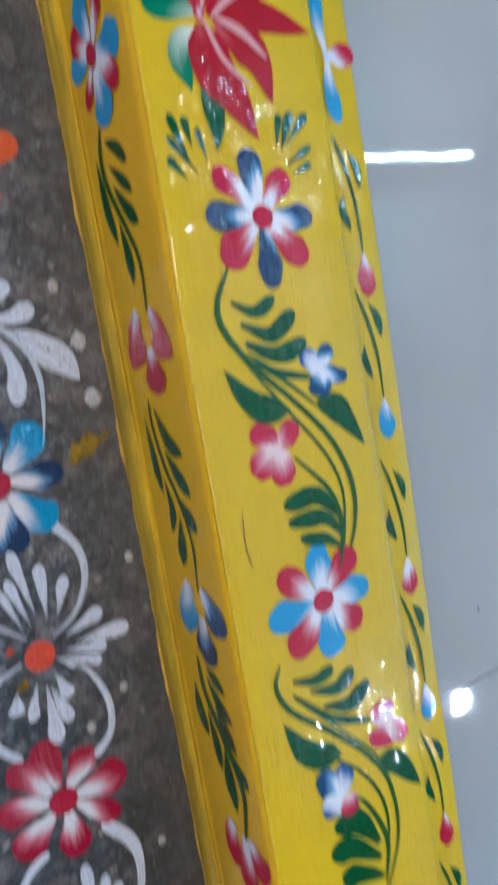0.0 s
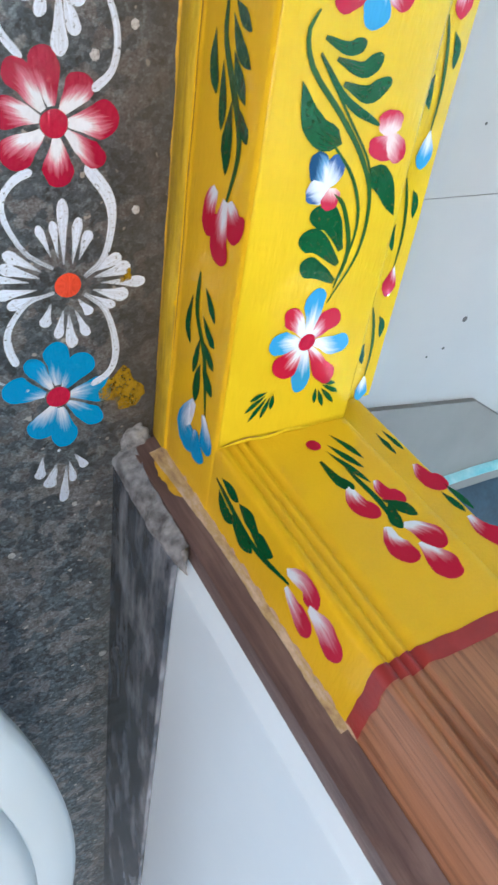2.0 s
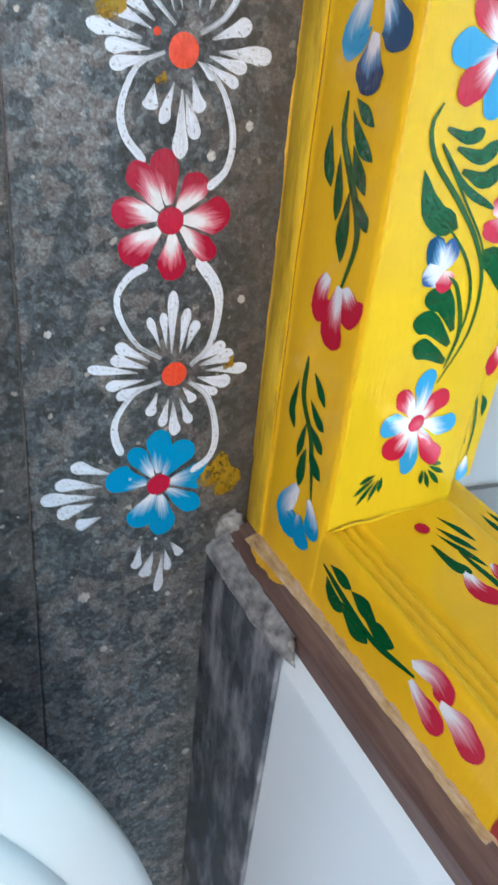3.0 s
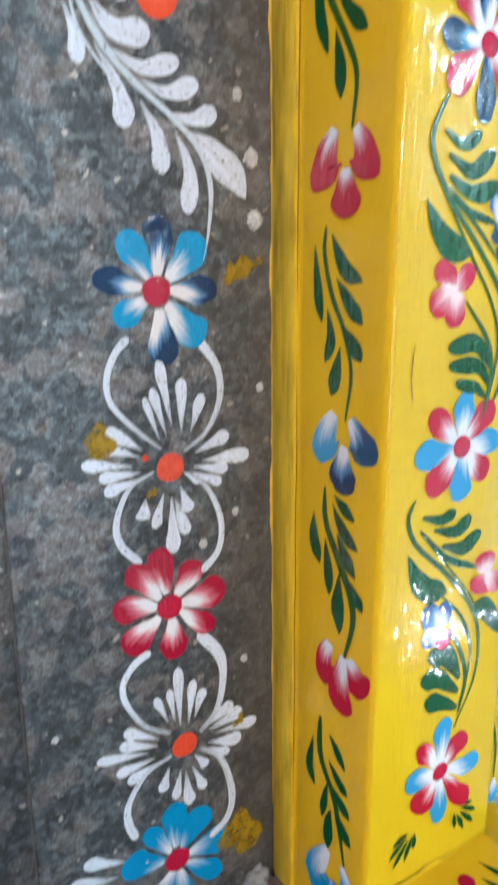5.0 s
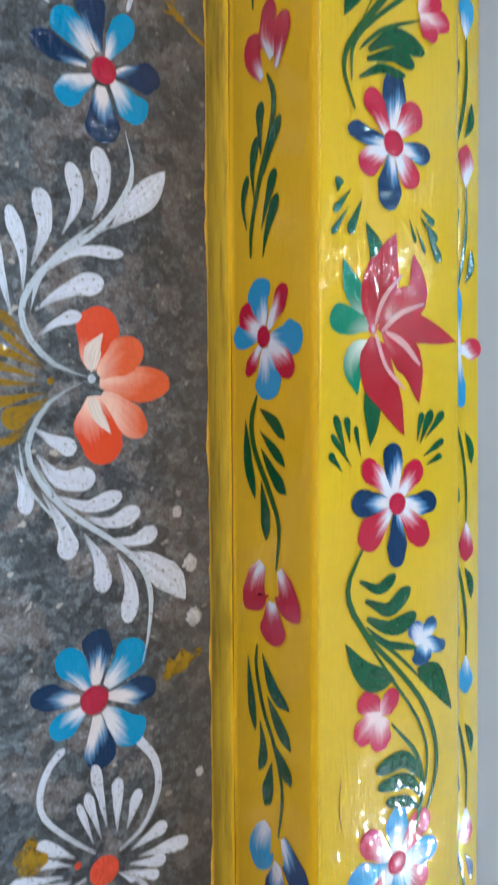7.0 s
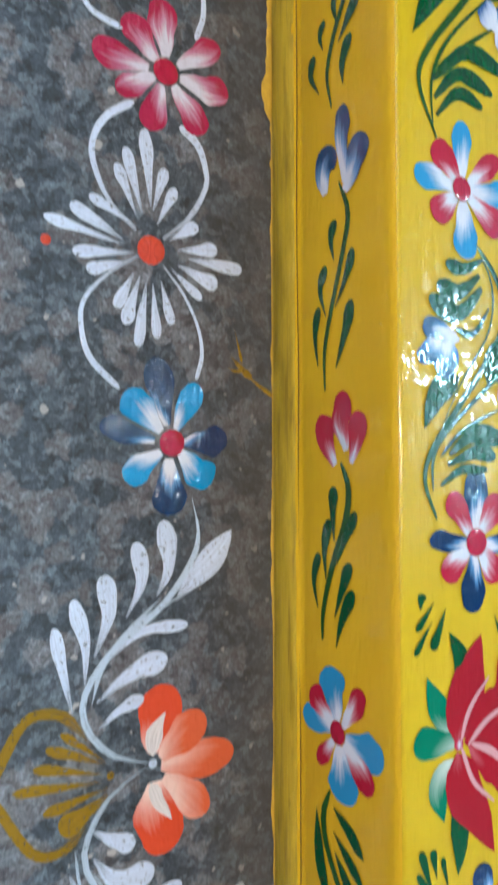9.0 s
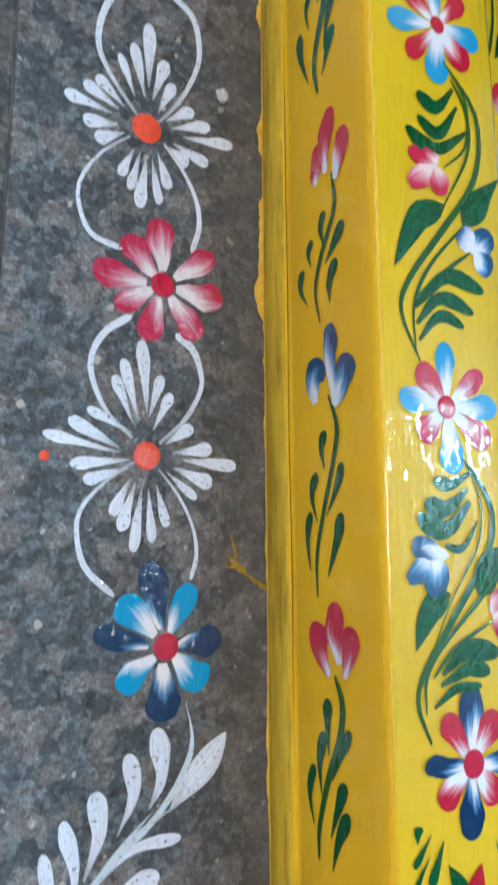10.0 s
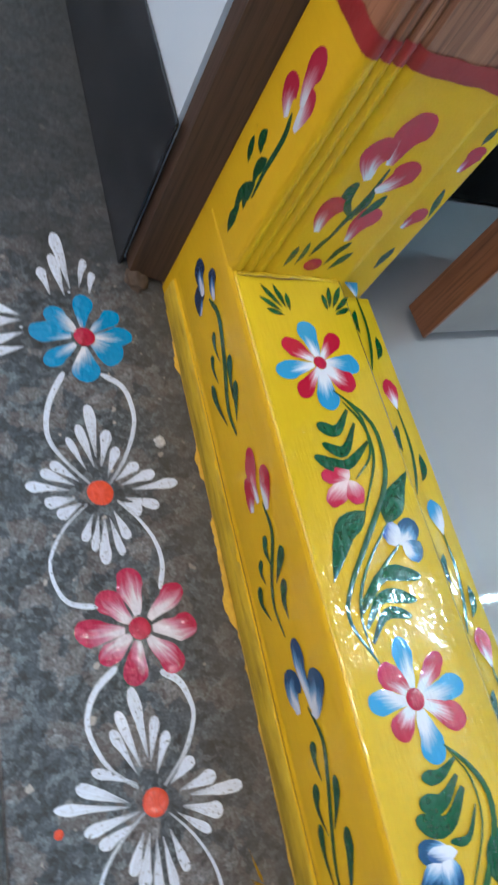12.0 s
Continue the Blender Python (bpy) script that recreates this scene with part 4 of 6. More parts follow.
strokes(on_stone, heart, "white_stroke", "brush", [([(-98, 502), (-102, 519), (-106, 538)], 5.9, WHITE), ([(-93, 513), (-93, 530), (-98, 549)], 6.9, WHITE), ([(-89, 524), (-83, 541), (-85, 558)], 9.2, WHITE), ([(-75, 539), (-68, 554), (-71, 571)], 8.2, WHITE), ([(-61, 547), (-55, 560), (-58, 580)], 9.1, WHITE), ([(-86, 520), (-68, 532), (-46, 533)], 5.7, WHITE), ([(-88, 505), (-73, 515), (-56, 520)], 10.3, WHITE), ([(-87, 494), (-78, 500), (-67, 504)], 6.3, WHITE)])
strokes(on_stone, heart, "leaf", "blade", [([(-52, 544), (-43, 554), (-33, 563), (-24, 574)], 12.8, WHITE)])
heart = stroke("painted_feather", on_stone, [(-66, 474), (-81, 466), (-90, 454), (-93, 441), (-86, 426), (-73, 412), (-54, 398), (-40, 384), (-35, 368), (-37, 348), (-40, 336)], 2.7, "line", BLUEWHITE, floor_out, "feather of white brush strokes on a pale blue stem", n=30, base=0.0003)
strokes(on_stone, heart, "stem", "line", [([(-90, 437), (-78, 418), (-57, 401), (-44, 391)], 1.4, BLUEWHITE), ([(-97, 447), (-93, 427), (-78, 407)], 1.3, BLUEWHITE)], base=0.0003)
strokes(on_stone, heart, "white_stroke", "brush", [([(-90, 453), (-81, 447), (-71, 442)], 8.6, WHITE), ([(-89, 441), (-79, 430), (-62, 429)], 12.5, WHITE), ([(-81, 422), (-66, 416), (-49, 420)], 9, WHITE), ([(-68, 411), (-55, 407), (-40, 412)], 9, WHITE), ([(-56, 399), (-43, 397), (-31, 401)], 9.1, WHITE), ([(-99, 437), (-95, 426), (-94, 415)], 7.3, WHITE), ([(-87, 424), (-78, 407), (-75, 392)], 9.8, WHITE), ([(-68, 403), (-61, 390), (-59, 374)], 9.2, WHITE), ([(-52, 392), (-46, 377), (-47, 357)], 9.1, WHITE)])
strokes(on_stone, heart, "leaf", "blade", [([(-46, 392), (-36, 385), (-25, 376), (-16, 364)], 14.8, WHITE)])
heart = dot("painted_rosette", on_stone, -82, 474, 1.7, OCHRE, floor_out, "ochre brush-stroke rosette", 0.0006)
strokes(on_stone, heart, "loop", "line", [([(-92, 490), (-102, 502), (-116, 503), (-125, 490), (-129, 478)], 4.4, OCHRE), ([(-92, 456), (-101, 448), (-113, 449), (-124, 465), (-129, 477)], 4, OCHRE)])
strokes(on_stone, heart, "ochre_stroke", "brush", [([(-84, 480), (-103, 495)], 3.6, OCHRE), ([(-84, 479), (-109, 490)], 5, OCHRE), ([(-85, 475), (-114, 483)], 4.8, OCHRE), ([(-85, 472), (-122, 475)], 4.9, OCHRE), ([(-83, 469), (-110, 464)], 5.3, OCHRE), ([(-83, 466), (-103, 455)], 10.3, OCHRE)])

# stray paint marks


def smear(u, v, ru, rv, count, mat, label):
    """A worn, ragged smear of paint: overlapping dabs round one place."""
    root = None
    for k in range(count):
        a, q = random.uniform(0, 6.28), random.random() ** 0.6
        x, y = u + ru * q * math.cos(a), v + rv * q * math.sin(a)
        s = random.uniform(0.5, 0.95) * min(ru, rv)
        ob = stroke("dab" if root else "paint_smear", on_stone, [(x - s * random.uniform(0.3, 1), y - s), (x, y), (x + s * random.uniform(-0.4, 0.8), y + s)], s * random.uniform(1.3, 2.1), "leaf", mat, root or floor_out, "" if root else label, n=8, base=0.0002 + 0.00002 * k)
        root = root or ob
    return root


for u, v, ru, rv, k in ((-22, 331, 7, 6, 6), (-9, 333, 5, 3, 3), (-96, 257, 6, 6, 6), (-73, 226, 3, 3, 3), (-27, 74, 5, 3, 3), (-24, -10, 10, 11, 16)):
    smear(u, v, ru, rv, k, OCHRESMEAR, "worn smear of ochre paint on the stone")
for w, pts in ((4.2, [(-24, 655), (-19, 650), (-13, 645)]), (2.6, [(-17, 648), (-9, 642), (-1, 637)]), (1.6, [(-22, 668), (-20, 660), (-18, 652)]), (2.0, [(-26, 650), (-22, 648), (-17, 649)])):
    stroke("paint_streak", on_stone, pts, w, "brush", OCHRE, floor_out, "stray streak of ochre paint on the stone")
for u, v, r in ((-110, 697, 2.2), (-75, 244, 1.8)):
    dot("paint_splash", on_stone, u, v, r, ORANGEDOT, floor_out, "small vermilion splash on the stone")


# ---- flowers on top of the threshold ----
flower(on_top, threshold, 46, 252, 28, [SKY, CRIMSON], "sky-blue and crimson painted flower")
heart = dot("painted_flower", on_top, 44, 419, 5, REDDOT, threshold, "navy and crimson painted flower", 0.0006)
strokes(on_top, heart, "petal", "petal", [([(43, 423), (41, 446)], 12, NAVY), ([(45, 421), (58, 437)], 11.7, CRIMSON), ([(47, 419), (69, 417)], 11, NAVY), ([(46, 417), (63, 399)], 13.6, CRIMSON), ([(44, 416), (45, 390)], 12, NAVY), ([(41, 417), (23, 402)], 14.6, CRIMSON), ([(41, 420), (18, 421)], 12, NAVY), ([(41, 422), (25, 439)], 10.7, CRIMSON)])
heart = dot("painted_flower", on_top, 40, 573, 5.6, REDDOT, threshold, "navy and crimson painted flower", 0.0006)
strokes(on_top, heart, "petal", "petal", [([(40, 576), (41, 603)], 14, NAVY), ([(41, 575), (55, 591)], 12.3, CRIMSON), ([(42, 572), (62, 571)], 9.9, NAVY), ([(41, 571), (54, 557)], 11.5, CRIMSON), ([(39, 569), (38, 545)], 13.1, NAVY), ([(37, 571), (22, 560)], 12.1, CRIMSON), ([(37, 573), (15, 575)], 8.9, NAVY), ([(38, 575), (26, 593)], 10.8, CRIMSON)])
heart = dot("painted_flower", on_top, 34, 715, 5, REDDOT, threshold, "sky-blue and crimson painted flower", 0.0006)
strokes(on_top, heart, "petal", "petal", [([(34, 718), (35, 743)], 11, SKY), ([(37, 717), (56, 732)], 10.3, CRIMSON), ([(38, 715), (64, 717)], 11.9, SKY), ([(37, 713), (59, 701)], 12.7, CRIMSON), ([(35, 711), (37, 687)], 14.1, SKY), ([(32, 713), (19, 701)], 11.9, CRIMSON), ([(31, 715), (9, 718)], 11.4, SKY), ([(33, 717), (20, 732)], 12.2, CRIMSON)])
heart = dot("painted_flower", on_top, 39, 891, 4.1, REDDOT, threshold, "sky-blue and crimson painted flower", 0.0006)
strokes(on_top, heart, "petal", "petal", [([(39, 894), (36, 918)], 12.7, SKY), ([(41, 893), (56, 910)], 10.1, CRIMSON), ([(42, 891), (65, 890)], 13.2, SKY), ([(41, 889), (57, 875)], 14.7, CRIMSON), ([(39, 887), (37, 862)], 13.7, SKY), ([(37, 888), (21, 870)], 9.4, CRIMSON), ([(35, 890), (10, 885)], 11.4, SKY), ([(36, 893), (19, 905)], 12.5, CRIMSON)])
heart = dot("painted_flower", on_top, 49, 67, 5.6, REDDOT, threshold, "sky-blue and crimson painted flower", 0.0006)
strokes(on_top, heart, "petal", "petal", [([(49, 71), (50, 101)], 13.2, SKY), ([(51, 69), (67, 85)], 15.6, CRIMSON), ([(53, 66), (80, 60)], 13.8, SKY), ([(52, 63), (73, 34)], 12.9, CRIMSON), ([(49, 63), (51, 31)], 13.7, SKY), ([(47, 64), (33, 46)], 21.2, CRIMSON), ([(46, 67), (24, 69)], 16.4, SKY), ([(47, 70), (32, 90)], 11.2, CRIMSON)])
heart = stroke("painted_vine", on_top, [(26, 403), (17, 388), (18, 376), (30, 359), (46, 343), (63, 322), (71, 300), (69, 280), (59, 260)], 2.9, "tendril", OLIVE, threshold, "dark green scrolling painted vine", n=30)
strokes(on_top, heart, "stem", "tendril", [([(23, 366), (41, 341), (58, 318), (65, 299), (63, 279), (58, 263)], 1.6, OLIVE), ([(28, 363), (44, 351), (60, 336)], 2.1, OLIVE), ([(58, 263), (62, 282), (58, 300), (42, 319)], 2.9, OLIVE)])
strokes(on_top, heart, "leaf", "petal", [([(23, 387), (34, 382), (44, 387)], 6, GREEN), ([(26, 378), (40, 372), (53, 380)], 8.1, GREEN), ([(27, 370), (42, 363), (57, 367)], 8.9, GREEN), ([(27, 366), (40, 356), (57, 351)], 3.6, GREEN), ([(63, 286), (51, 299), (33, 299)], 9.1, GREEN), ([(63, 278), (52, 289), (34, 291)], 8.1, GREEN), ([(61, 273), (52, 279), (39, 283)], 6.3, GREEN)])
strokes(on_top, heart, "leaf", "leaf", [([(44, 339), (27, 344), (15, 361)], 11.8, GREEN), ([(58, 341), (70, 333), (81, 316)], 12.2, GREEN)])
heart = stroke("painted_blossom", on_top, [(62, 352), (54, 363)], 9.9, "round", PALEBLUE, threshold, "white and cobalt painted side blossom")
strokes(on_top, heart, "petal", "round", [([(61, 355), (69, 363)], 8.5, MIDBLUE), ([(61, 353), (76, 348)], 7.6, MIDBLUE), ([(62, 352), (60, 342)], 12.6, MIDBLUE)])
heart = stroke("painted_blossom", on_top, [(35, 324), (24, 336)], 11.4, "round", BLOSSOMRED, threshold, "white and rose painted side blossom")
strokes(on_top, heart, "petal", "round", [([(36, 324), (45, 334)], 10.7, BLOSSOMRED), ([(35, 326), (22, 315)], 14, BLOSSOMRED), ([(35, 324), (36, 308)], 12.8, BLOSSOMRED)])
heart = stroke("painted_vine", on_top, [(19, 231), (15, 222), (21, 208), (40, 190), (58, 170), (69, 149), (70, 120), (57, 91)], 2.8, "tendril", OLIVE, threshold, "dark green scrolling painted vine", n=30)
strokes(on_top, heart, "stem", "tendril", [([(23, 214), (44, 190), (63, 167), (70, 146)], 1.4, OLIVE), ([(36, 180), (56, 159), (65, 134), (60, 102)], 1.9, OLIVE), ([(59, 100), (63, 121), (54, 145), (46, 153)], 2.9, OLIVE)])
strokes(on_top, heart, "leaf", "petal", [([(24, 221), (37, 217), (46, 220)], 6.9, GREEN), ([(32, 213), (47, 209), (57, 215)], 8.2, GREEN), ([(38, 203), (53, 199), (65, 205)], 9.3, GREEN), ([(23, 215), (42, 196), (64, 185)], 4.2, GREEN), ([(58, 122), (48, 138), (34, 144)], 13.3, GREEN), ([(58, 114), (43, 127), (30, 131)], 13, GREEN), ([(58, 104), (45, 112), (34, 117)], 11.6, GREEN)])
strokes(on_top, heart, "leaf", "leaf", [([(44, 177), (27, 184), (16, 204)], 13.3, GREEN), ([(65, 165), (76, 156), (88, 139)], 13.1, GREEN)])
heart = stroke("painted_blossom", on_top, [(70, 180), (71, 192)], 15.3, "round", BLOSSOMRED, threshold, "white and rose painted side blossom")
strokes(on_top, heart, "petal", "round", [([(71, 180), (67, 169)], 17.4, BLOSSOMRED), ([(71, 180), (83, 168)], 12, BLOSSOMRED)])
heart = stroke("painted_blossom", on_top, [(41, 155), (30, 173)], 11.3, "round", MIDBLUE, threshold, "white and cobalt painted side blossom")
strokes(on_top, heart, "petal", "round", [([(41, 156), (44, 172)], 11.4, PALEBLUE), ([(42, 156), (29, 153)], 12.5, PALEBLUE), ([(42, 156), (46, 145)], 10.9, BLOSSOMRED)])
heart = stroke("painted_vine", on_top, [(42, 694), (53, 682), (58, 669), (53, 653), (32, 628), (17, 610), (13, 598), (19, 583)], 3.1, "tendril", OLIVE, threshold, "dark green scrolling painted vine", n=30)
strokes(on_top, heart, "stem", "tendril", [([(43, 692), (51, 678), (49, 659), (33, 637), (23, 620)], 1, OLIVE), ([(61, 647), (48, 636), (28, 620), (18, 608), (17, 594)], 2.2, OLIVE), ([(21, 607), (34, 618), (55, 627)], 1.9, OLIVE)])
strokes(on_top, heart, "leaf", "petal", [([(46, 688), (35, 683), (25, 684)], 6.1, GREEN), ([(44, 681), (32, 673), (20, 675)], 8.5, GREEN), ([(45, 676), (31, 664), (16, 670)], 9.2, GREEN), ([(49, 668), (40, 657), (30, 658)], 3.6, GREEN), ([(26, 608), (40, 616), (58, 614)], 8.6, GREEN), ([(25, 604), (40, 609), (52, 607)], 7.2, GREEN), ([(21, 596), (33, 602), (47, 602)], 4.6, GREEN)])
strokes(on_top, heart, "leaf", "leaf", [([(32, 639), (21, 633), (13, 618)], 12.2, GREEN), ([(48, 637), (54, 648), (67, 658)], 14.4, GREEN)])
heart = stroke("painted_blossom", on_top, [(28, 654), (13, 659)], 10.1, "round", MIDBLUE, threshold, "white and cobalt painted side blossom")
strokes(on_top, heart, "petal", "round", [([(27, 653), (10, 645)], 9.8, MIDBLUE), ([(26, 654), (24, 638)], 13, MIDBLUE), ([(32, 654), (17, 656)], 6.3, PALEBLUE)])
heart = stroke("painted_blossom", on_top, [(54, 630), (67, 639)], 11.4, "round", BLOSSOMRED, threshold, "white and rose painted side blossom")
strokes(on_top, heart, "petal", "round", [([(55, 629), (73, 629)], 10, BLOSSOMRED), ([(55, 628), (65, 621)], 8.7, BLOSSOMRED)])
heart = stroke("painted_vine", on_top, [(42, 874), (59, 857), (62, 839), (56, 818), (36, 792), (17, 768), (12, 753), (21, 733)], 3.1, "tendril", OLIVE, threshold, "dark green scrolling painted vine", n=30)
strokes(on_top, heart, "stem", "tendril", [([(46, 867), (55, 852), (54, 832), (38, 804)], 1.9, OLIVE), ([(50, 798), (29, 776), (19, 757), (19, 737)], 1.8, OLIVE), ([(21, 761), (38, 775), (53, 786)], 2.2, OLIVE), ([(47, 870), (55, 856), (53, 836), (39, 822)], 1.8, OLIVE)])
strokes(on_top, heart, "leaf", "petal", [([(47, 862), (36, 850), (25, 854)], 7.5, GREEN), ([(49, 854), (37, 838), (25, 843)], 6.8, GREEN), ([(54, 843), (35, 830), (18, 836)], 7.7, GREEN), ([(19, 756), (38, 772), (60, 769)], 8.2, GREEN), ([(20, 749), (34, 762), (53, 758)], 7, GREEN), ([(21, 742), (33, 754), (47, 751)], 6, GREEN)])
strokes(on_top, heart, "leaf", "leaf", [([(39, 805), (23, 795), (9, 772)], 12.2, GREEN), ([(49, 798), (58, 809), (73, 825)], 13, GREEN)])
heart = stroke("painted_blossom", on_top, [(36, 824), (19, 825)], 8.2, "round", BLOSSOMRED, threshold, "white and rose painted side blossom")
strokes(on_top, heart, "petal", "round", [([(35, 822), (19, 810)], 10.6, BLOSSOMRED), ([(35, 822), (37, 809)], 11.5, BLOSSOMRED), ([(36, 824), (28, 829)], 9.6, BLOSSOMRED)])
heart = stroke("painted_blossom", on_top, [(55, 785), (66, 798)], 11.7, "round", MIDBLUE, threshold, "white and cobalt painted side blossom")
strokes(on_top, heart, "petal", "round", [([(55, 786), (49, 797)], 12.9, PALEBLUE), ([(55, 785), (66, 780)], 12.3, MIDBLUE)])
heart = dot("painted_lily", on_top, 29, 495, 2.5, PINK, threshold, "large crimson painted lily with green sepals")
strokes(on_top, heart, "petal", "leaf", [([(35, 500), (54, 510), (53, 528)], 14.8, LILY), ([(34, 494), (51, 482), (57, 463)], 14.8, LILY), ([(32, 495), (51, 497), (80, 491)], 16.3, LILY), ([(28, 492), (34, 473), (48, 449)], 20.2, LILY), ([(28, 495), (34, 516), (42, 536)], 19.3, LILY)], base=0.0002)
strokes(on_top, heart, "vein", "tendril", [([(34, 494), (45, 502), (59, 507)], 2.7, LILYVEIN), ([(36, 494), (47, 489), (57, 480)], 3.3, LILYVEIN), ([(30, 494), (37, 479), (48, 469)], 2.2, LILYVEIN), ([(30, 496), (35, 508), (46, 519)], 2.2, LILYVEIN)], base=0.0005)
strokes(on_top, heart, "sepal", "petal", [([(30, 496), (17, 498), (6, 498)], 14.2, TEAL)])
strokes(on_top, heart, "leaf", "leaf", [([(27, 501), (19, 510), (13, 523)], 11.1, TEAL), ([(27, 490), (19, 481), (21, 467)], 11.9, TEAL), ([(27, 505), (32, 524), (25, 539)], 10.1, GREEN), ([(29, 481), (30, 461), (28, 445)], 10, GREEN)])
heart = stroke("painted_tuft", on_top, [(15, 441), (9, 459)], 4.1, "brush", GREEN, threshold, "tuft of dark green brush strokes", n=8)
strokes(on_top, heart, "leaf", "brush", [([(17, 447), (15, 458)], 3.9, GREEN), ([(23, 441), (20, 454)], 2.9, GREEN), ([(18, 437), (7, 451)], 3, GREEN), ([(13, 435), (6, 443)], 3.6, GREEN)])
heart = stroke("painted_tuft", on_top, [(56, 446), (59, 459)], 3.9, "brush", GREEN, threshold, "tuft of dark green brush strokes", n=8)
strokes(on_top, heart, "leaf", "brush", [([(58, 445), (65, 460)], 5, GREEN), ([(61, 447), (73, 459)], 4.2, GREEN), ([(60, 439), (73, 446)], 4.1, GREEN), ([(62, 435), (72, 439)], 3.5, GREEN)])
heart = stroke("painted_tuft", on_top, [(10, 549), (11, 555)], 4.9, "brush", GREEN, threshold, "tuft of dark green brush strokes", n=8)
strokes(on_top, heart, "leaf", "brush", [([(17, 551), (8, 541)], 3.6, GREEN), ([(16, 544), (7, 532)], 3, GREEN), ([(23, 548), (16, 533)], 5, GREEN)])
heart = stroke("painted_tuft", on_top, [(50, 543), (54, 533)], 2.2, "brush", GREEN, threshold, "tuft of dark green brush strokes", n=8)
strokes(on_top, heart, "leaf", "brush", [([(54, 540), (60, 529)], 2.2, GREEN), ([(57, 548), (65, 542)], 4, GREEN), ([(57, 544), (67, 535)], 4.9, GREEN), ([(60, 541), (69, 526)], 5.3, GREEN)])


def tuft(plane, parent, u, v, deg, spread, lengths, w=3.4):
    root = None
    n = len(lengths)
    for k, l in enumerate(lengths):
        d = deg + spread * (2 * k / (n - 1) - 1)
        a, b = polar(u, v, l * 0.3, d), polar(u, v, l * 1.05, d)
        ob = stroke("leaf" if root else "painted_tuft", plane, [a, b], w, "blade", GREEN, root or parent, n=8)
        root = root or ob
    return root


for u, v, deg, spread in ((33, 38, 236, 34), (63, 36, 312, 34), (30, 920, 124, 36), (56, 922, 58, 34)):
    tuft(on_top, threshold, u, v, deg, spread, [16, 22, 25, 21, 15])

# ---- sprigs along the rebate ----
for k, v in enumerate((391, 321, 238, 166, 88, 8)):
    for sign, y in ((1, v), (-1, 969 - v)):
        mat = CRIMSON if k % 2 == 0 else SKY
        stem = stroke("painted_sprig", on_step, [(98, y + sign * 64), (103, y + sign * 48), (106, y + sign * 30), (106, y + sign * 8)], 2.2, "tendril", OLIVE, threshold, "small green sprig with a single bud", n=16)
        stroke("leaf", on_step, [(105, y + sign * 57), (109, y + sign * 50), (110, y + sign * 40)], 4.6, "blade", GREEN, stem)
        stroke("leaf", on_step, [(99, y + sign * 38), (98, y + sign * 30), (101, y + sign * 21)], 4.6, "blade", GREEN, stem)
        stroke("bud", on_step, [(106, y + sign * 11), (106, y), (106, y - sign * 10)], 10.5, "drop", mat, stem)
mid = dot("painted_blossom", on_step, 101, 489, 2.0, WHITE, threshold, "small blue and red painted blossom")
for pts, w, mat in (([(101, 490), (99, 505), (99, 520)], 8, SKY), ([(101, 489), (108, 489), (117, 490)], 11, CRIMSON), ([(101, 487), (101, 474), (103, 460)], 9, SKY)):
    stroke("petal", on_step, pts, w, "petal", mat, mid)

# ---- sprigs along the front of the threshold ----
heart = dot("painted_flower", on_front, 493, 51, 5, REDDOT, threshold, "sky-blue and crimson painted flower", 0.0006)
strokes(on_front, heart, "petal", "petal", [([(497, 50), (519, 45)], 18.1, SKY), ([(496, 54), (514, 68)], 10.1, CRIMSON), ([(492, 56), (491, 80)], 15.4, SKY), ([(490, 55), (476, 73)], 12.5, CRIMSON), ([(488, 52), (465, 55)], 21, SKY), ([(490, 49), (476, 36)], 8.1, CRIMSON), ([(493, 48), (494, 25)], 11.4, SKY), ([(495, 48), (506, 31)], 12.4, CRIMSON)])
heart = stroke("painted_sprig", on_front, [(467, 45), (455, 40), (441, 43), (423, 55), (409, 62), (389, 60)], 3.9, "tendril", OLIVE, threshold, "slender dark green leafy sprig", n=22)
strokes(on_front, heart, "leaf", "blade", [([(461, 47), (455, 58), (448, 67)], 6.5, GREEN), ([(451, 47), (443, 58), (436, 67)], 5.6, GREEN), ([(443, 48), (431, 59), (424, 68)], 7.6, GREEN), ([(456, 35), (437, 37), (419, 43)], 7.5, GREEN), ([(428, 48), (414, 51), (401, 52)], 7.7, GREEN)])
heart = stroke("painted_tulip", on_front, [(390, 49), (377, 42), (367, 45)], 22.8, "petal", BUD, threshold, "three-petalled painted tulip bud")
strokes(on_front, heart, "petal", "petal", [([(390, 63), (379, 69), (369, 67)], 18.9, BUD), ([(374, 57), (365, 57), (354, 58)], 20, BUD)], base=0.0003)
heart = stroke("painted_sprig", on_front, [(351, 44), (339, 43), (321, 49), (307, 58), (288, 64), (265, 61)], 3.2, "tendril", OLIVE, threshold, "slender dark green leafy sprig", n=22)
strokes(on_front, heart, "leaf", "blade", [([(348, 48), (334, 57), (328, 70)], 8.7, GREEN), ([(329, 52), (318, 62), (310, 71)], 8.8, GREEN), ([(309, 57), (300, 66), (294, 71)], 8.3, GREEN), ([(343, 36), (323, 39), (308, 42)], 7.2, GREEN), ([(315, 46), (301, 49), (290, 45)], 6.9, GREEN), ([(299, 56), (285, 53), (275, 50)], 8.9, GREEN)])
heart = stroke("painted_tulip", on_front, [(267, 53), (252, 46), (244, 51)], 22.4, "petal", SKY, threshold, "three-petalled painted tulip bud")
strokes(on_front, heart, "petal", "petal", [([(267, 65), (257, 73), (247, 74)], 20.1, MIDBLUE), ([(253, 61), (240, 60), (229, 62)], 19.3, NAVY)], base=0.0003)
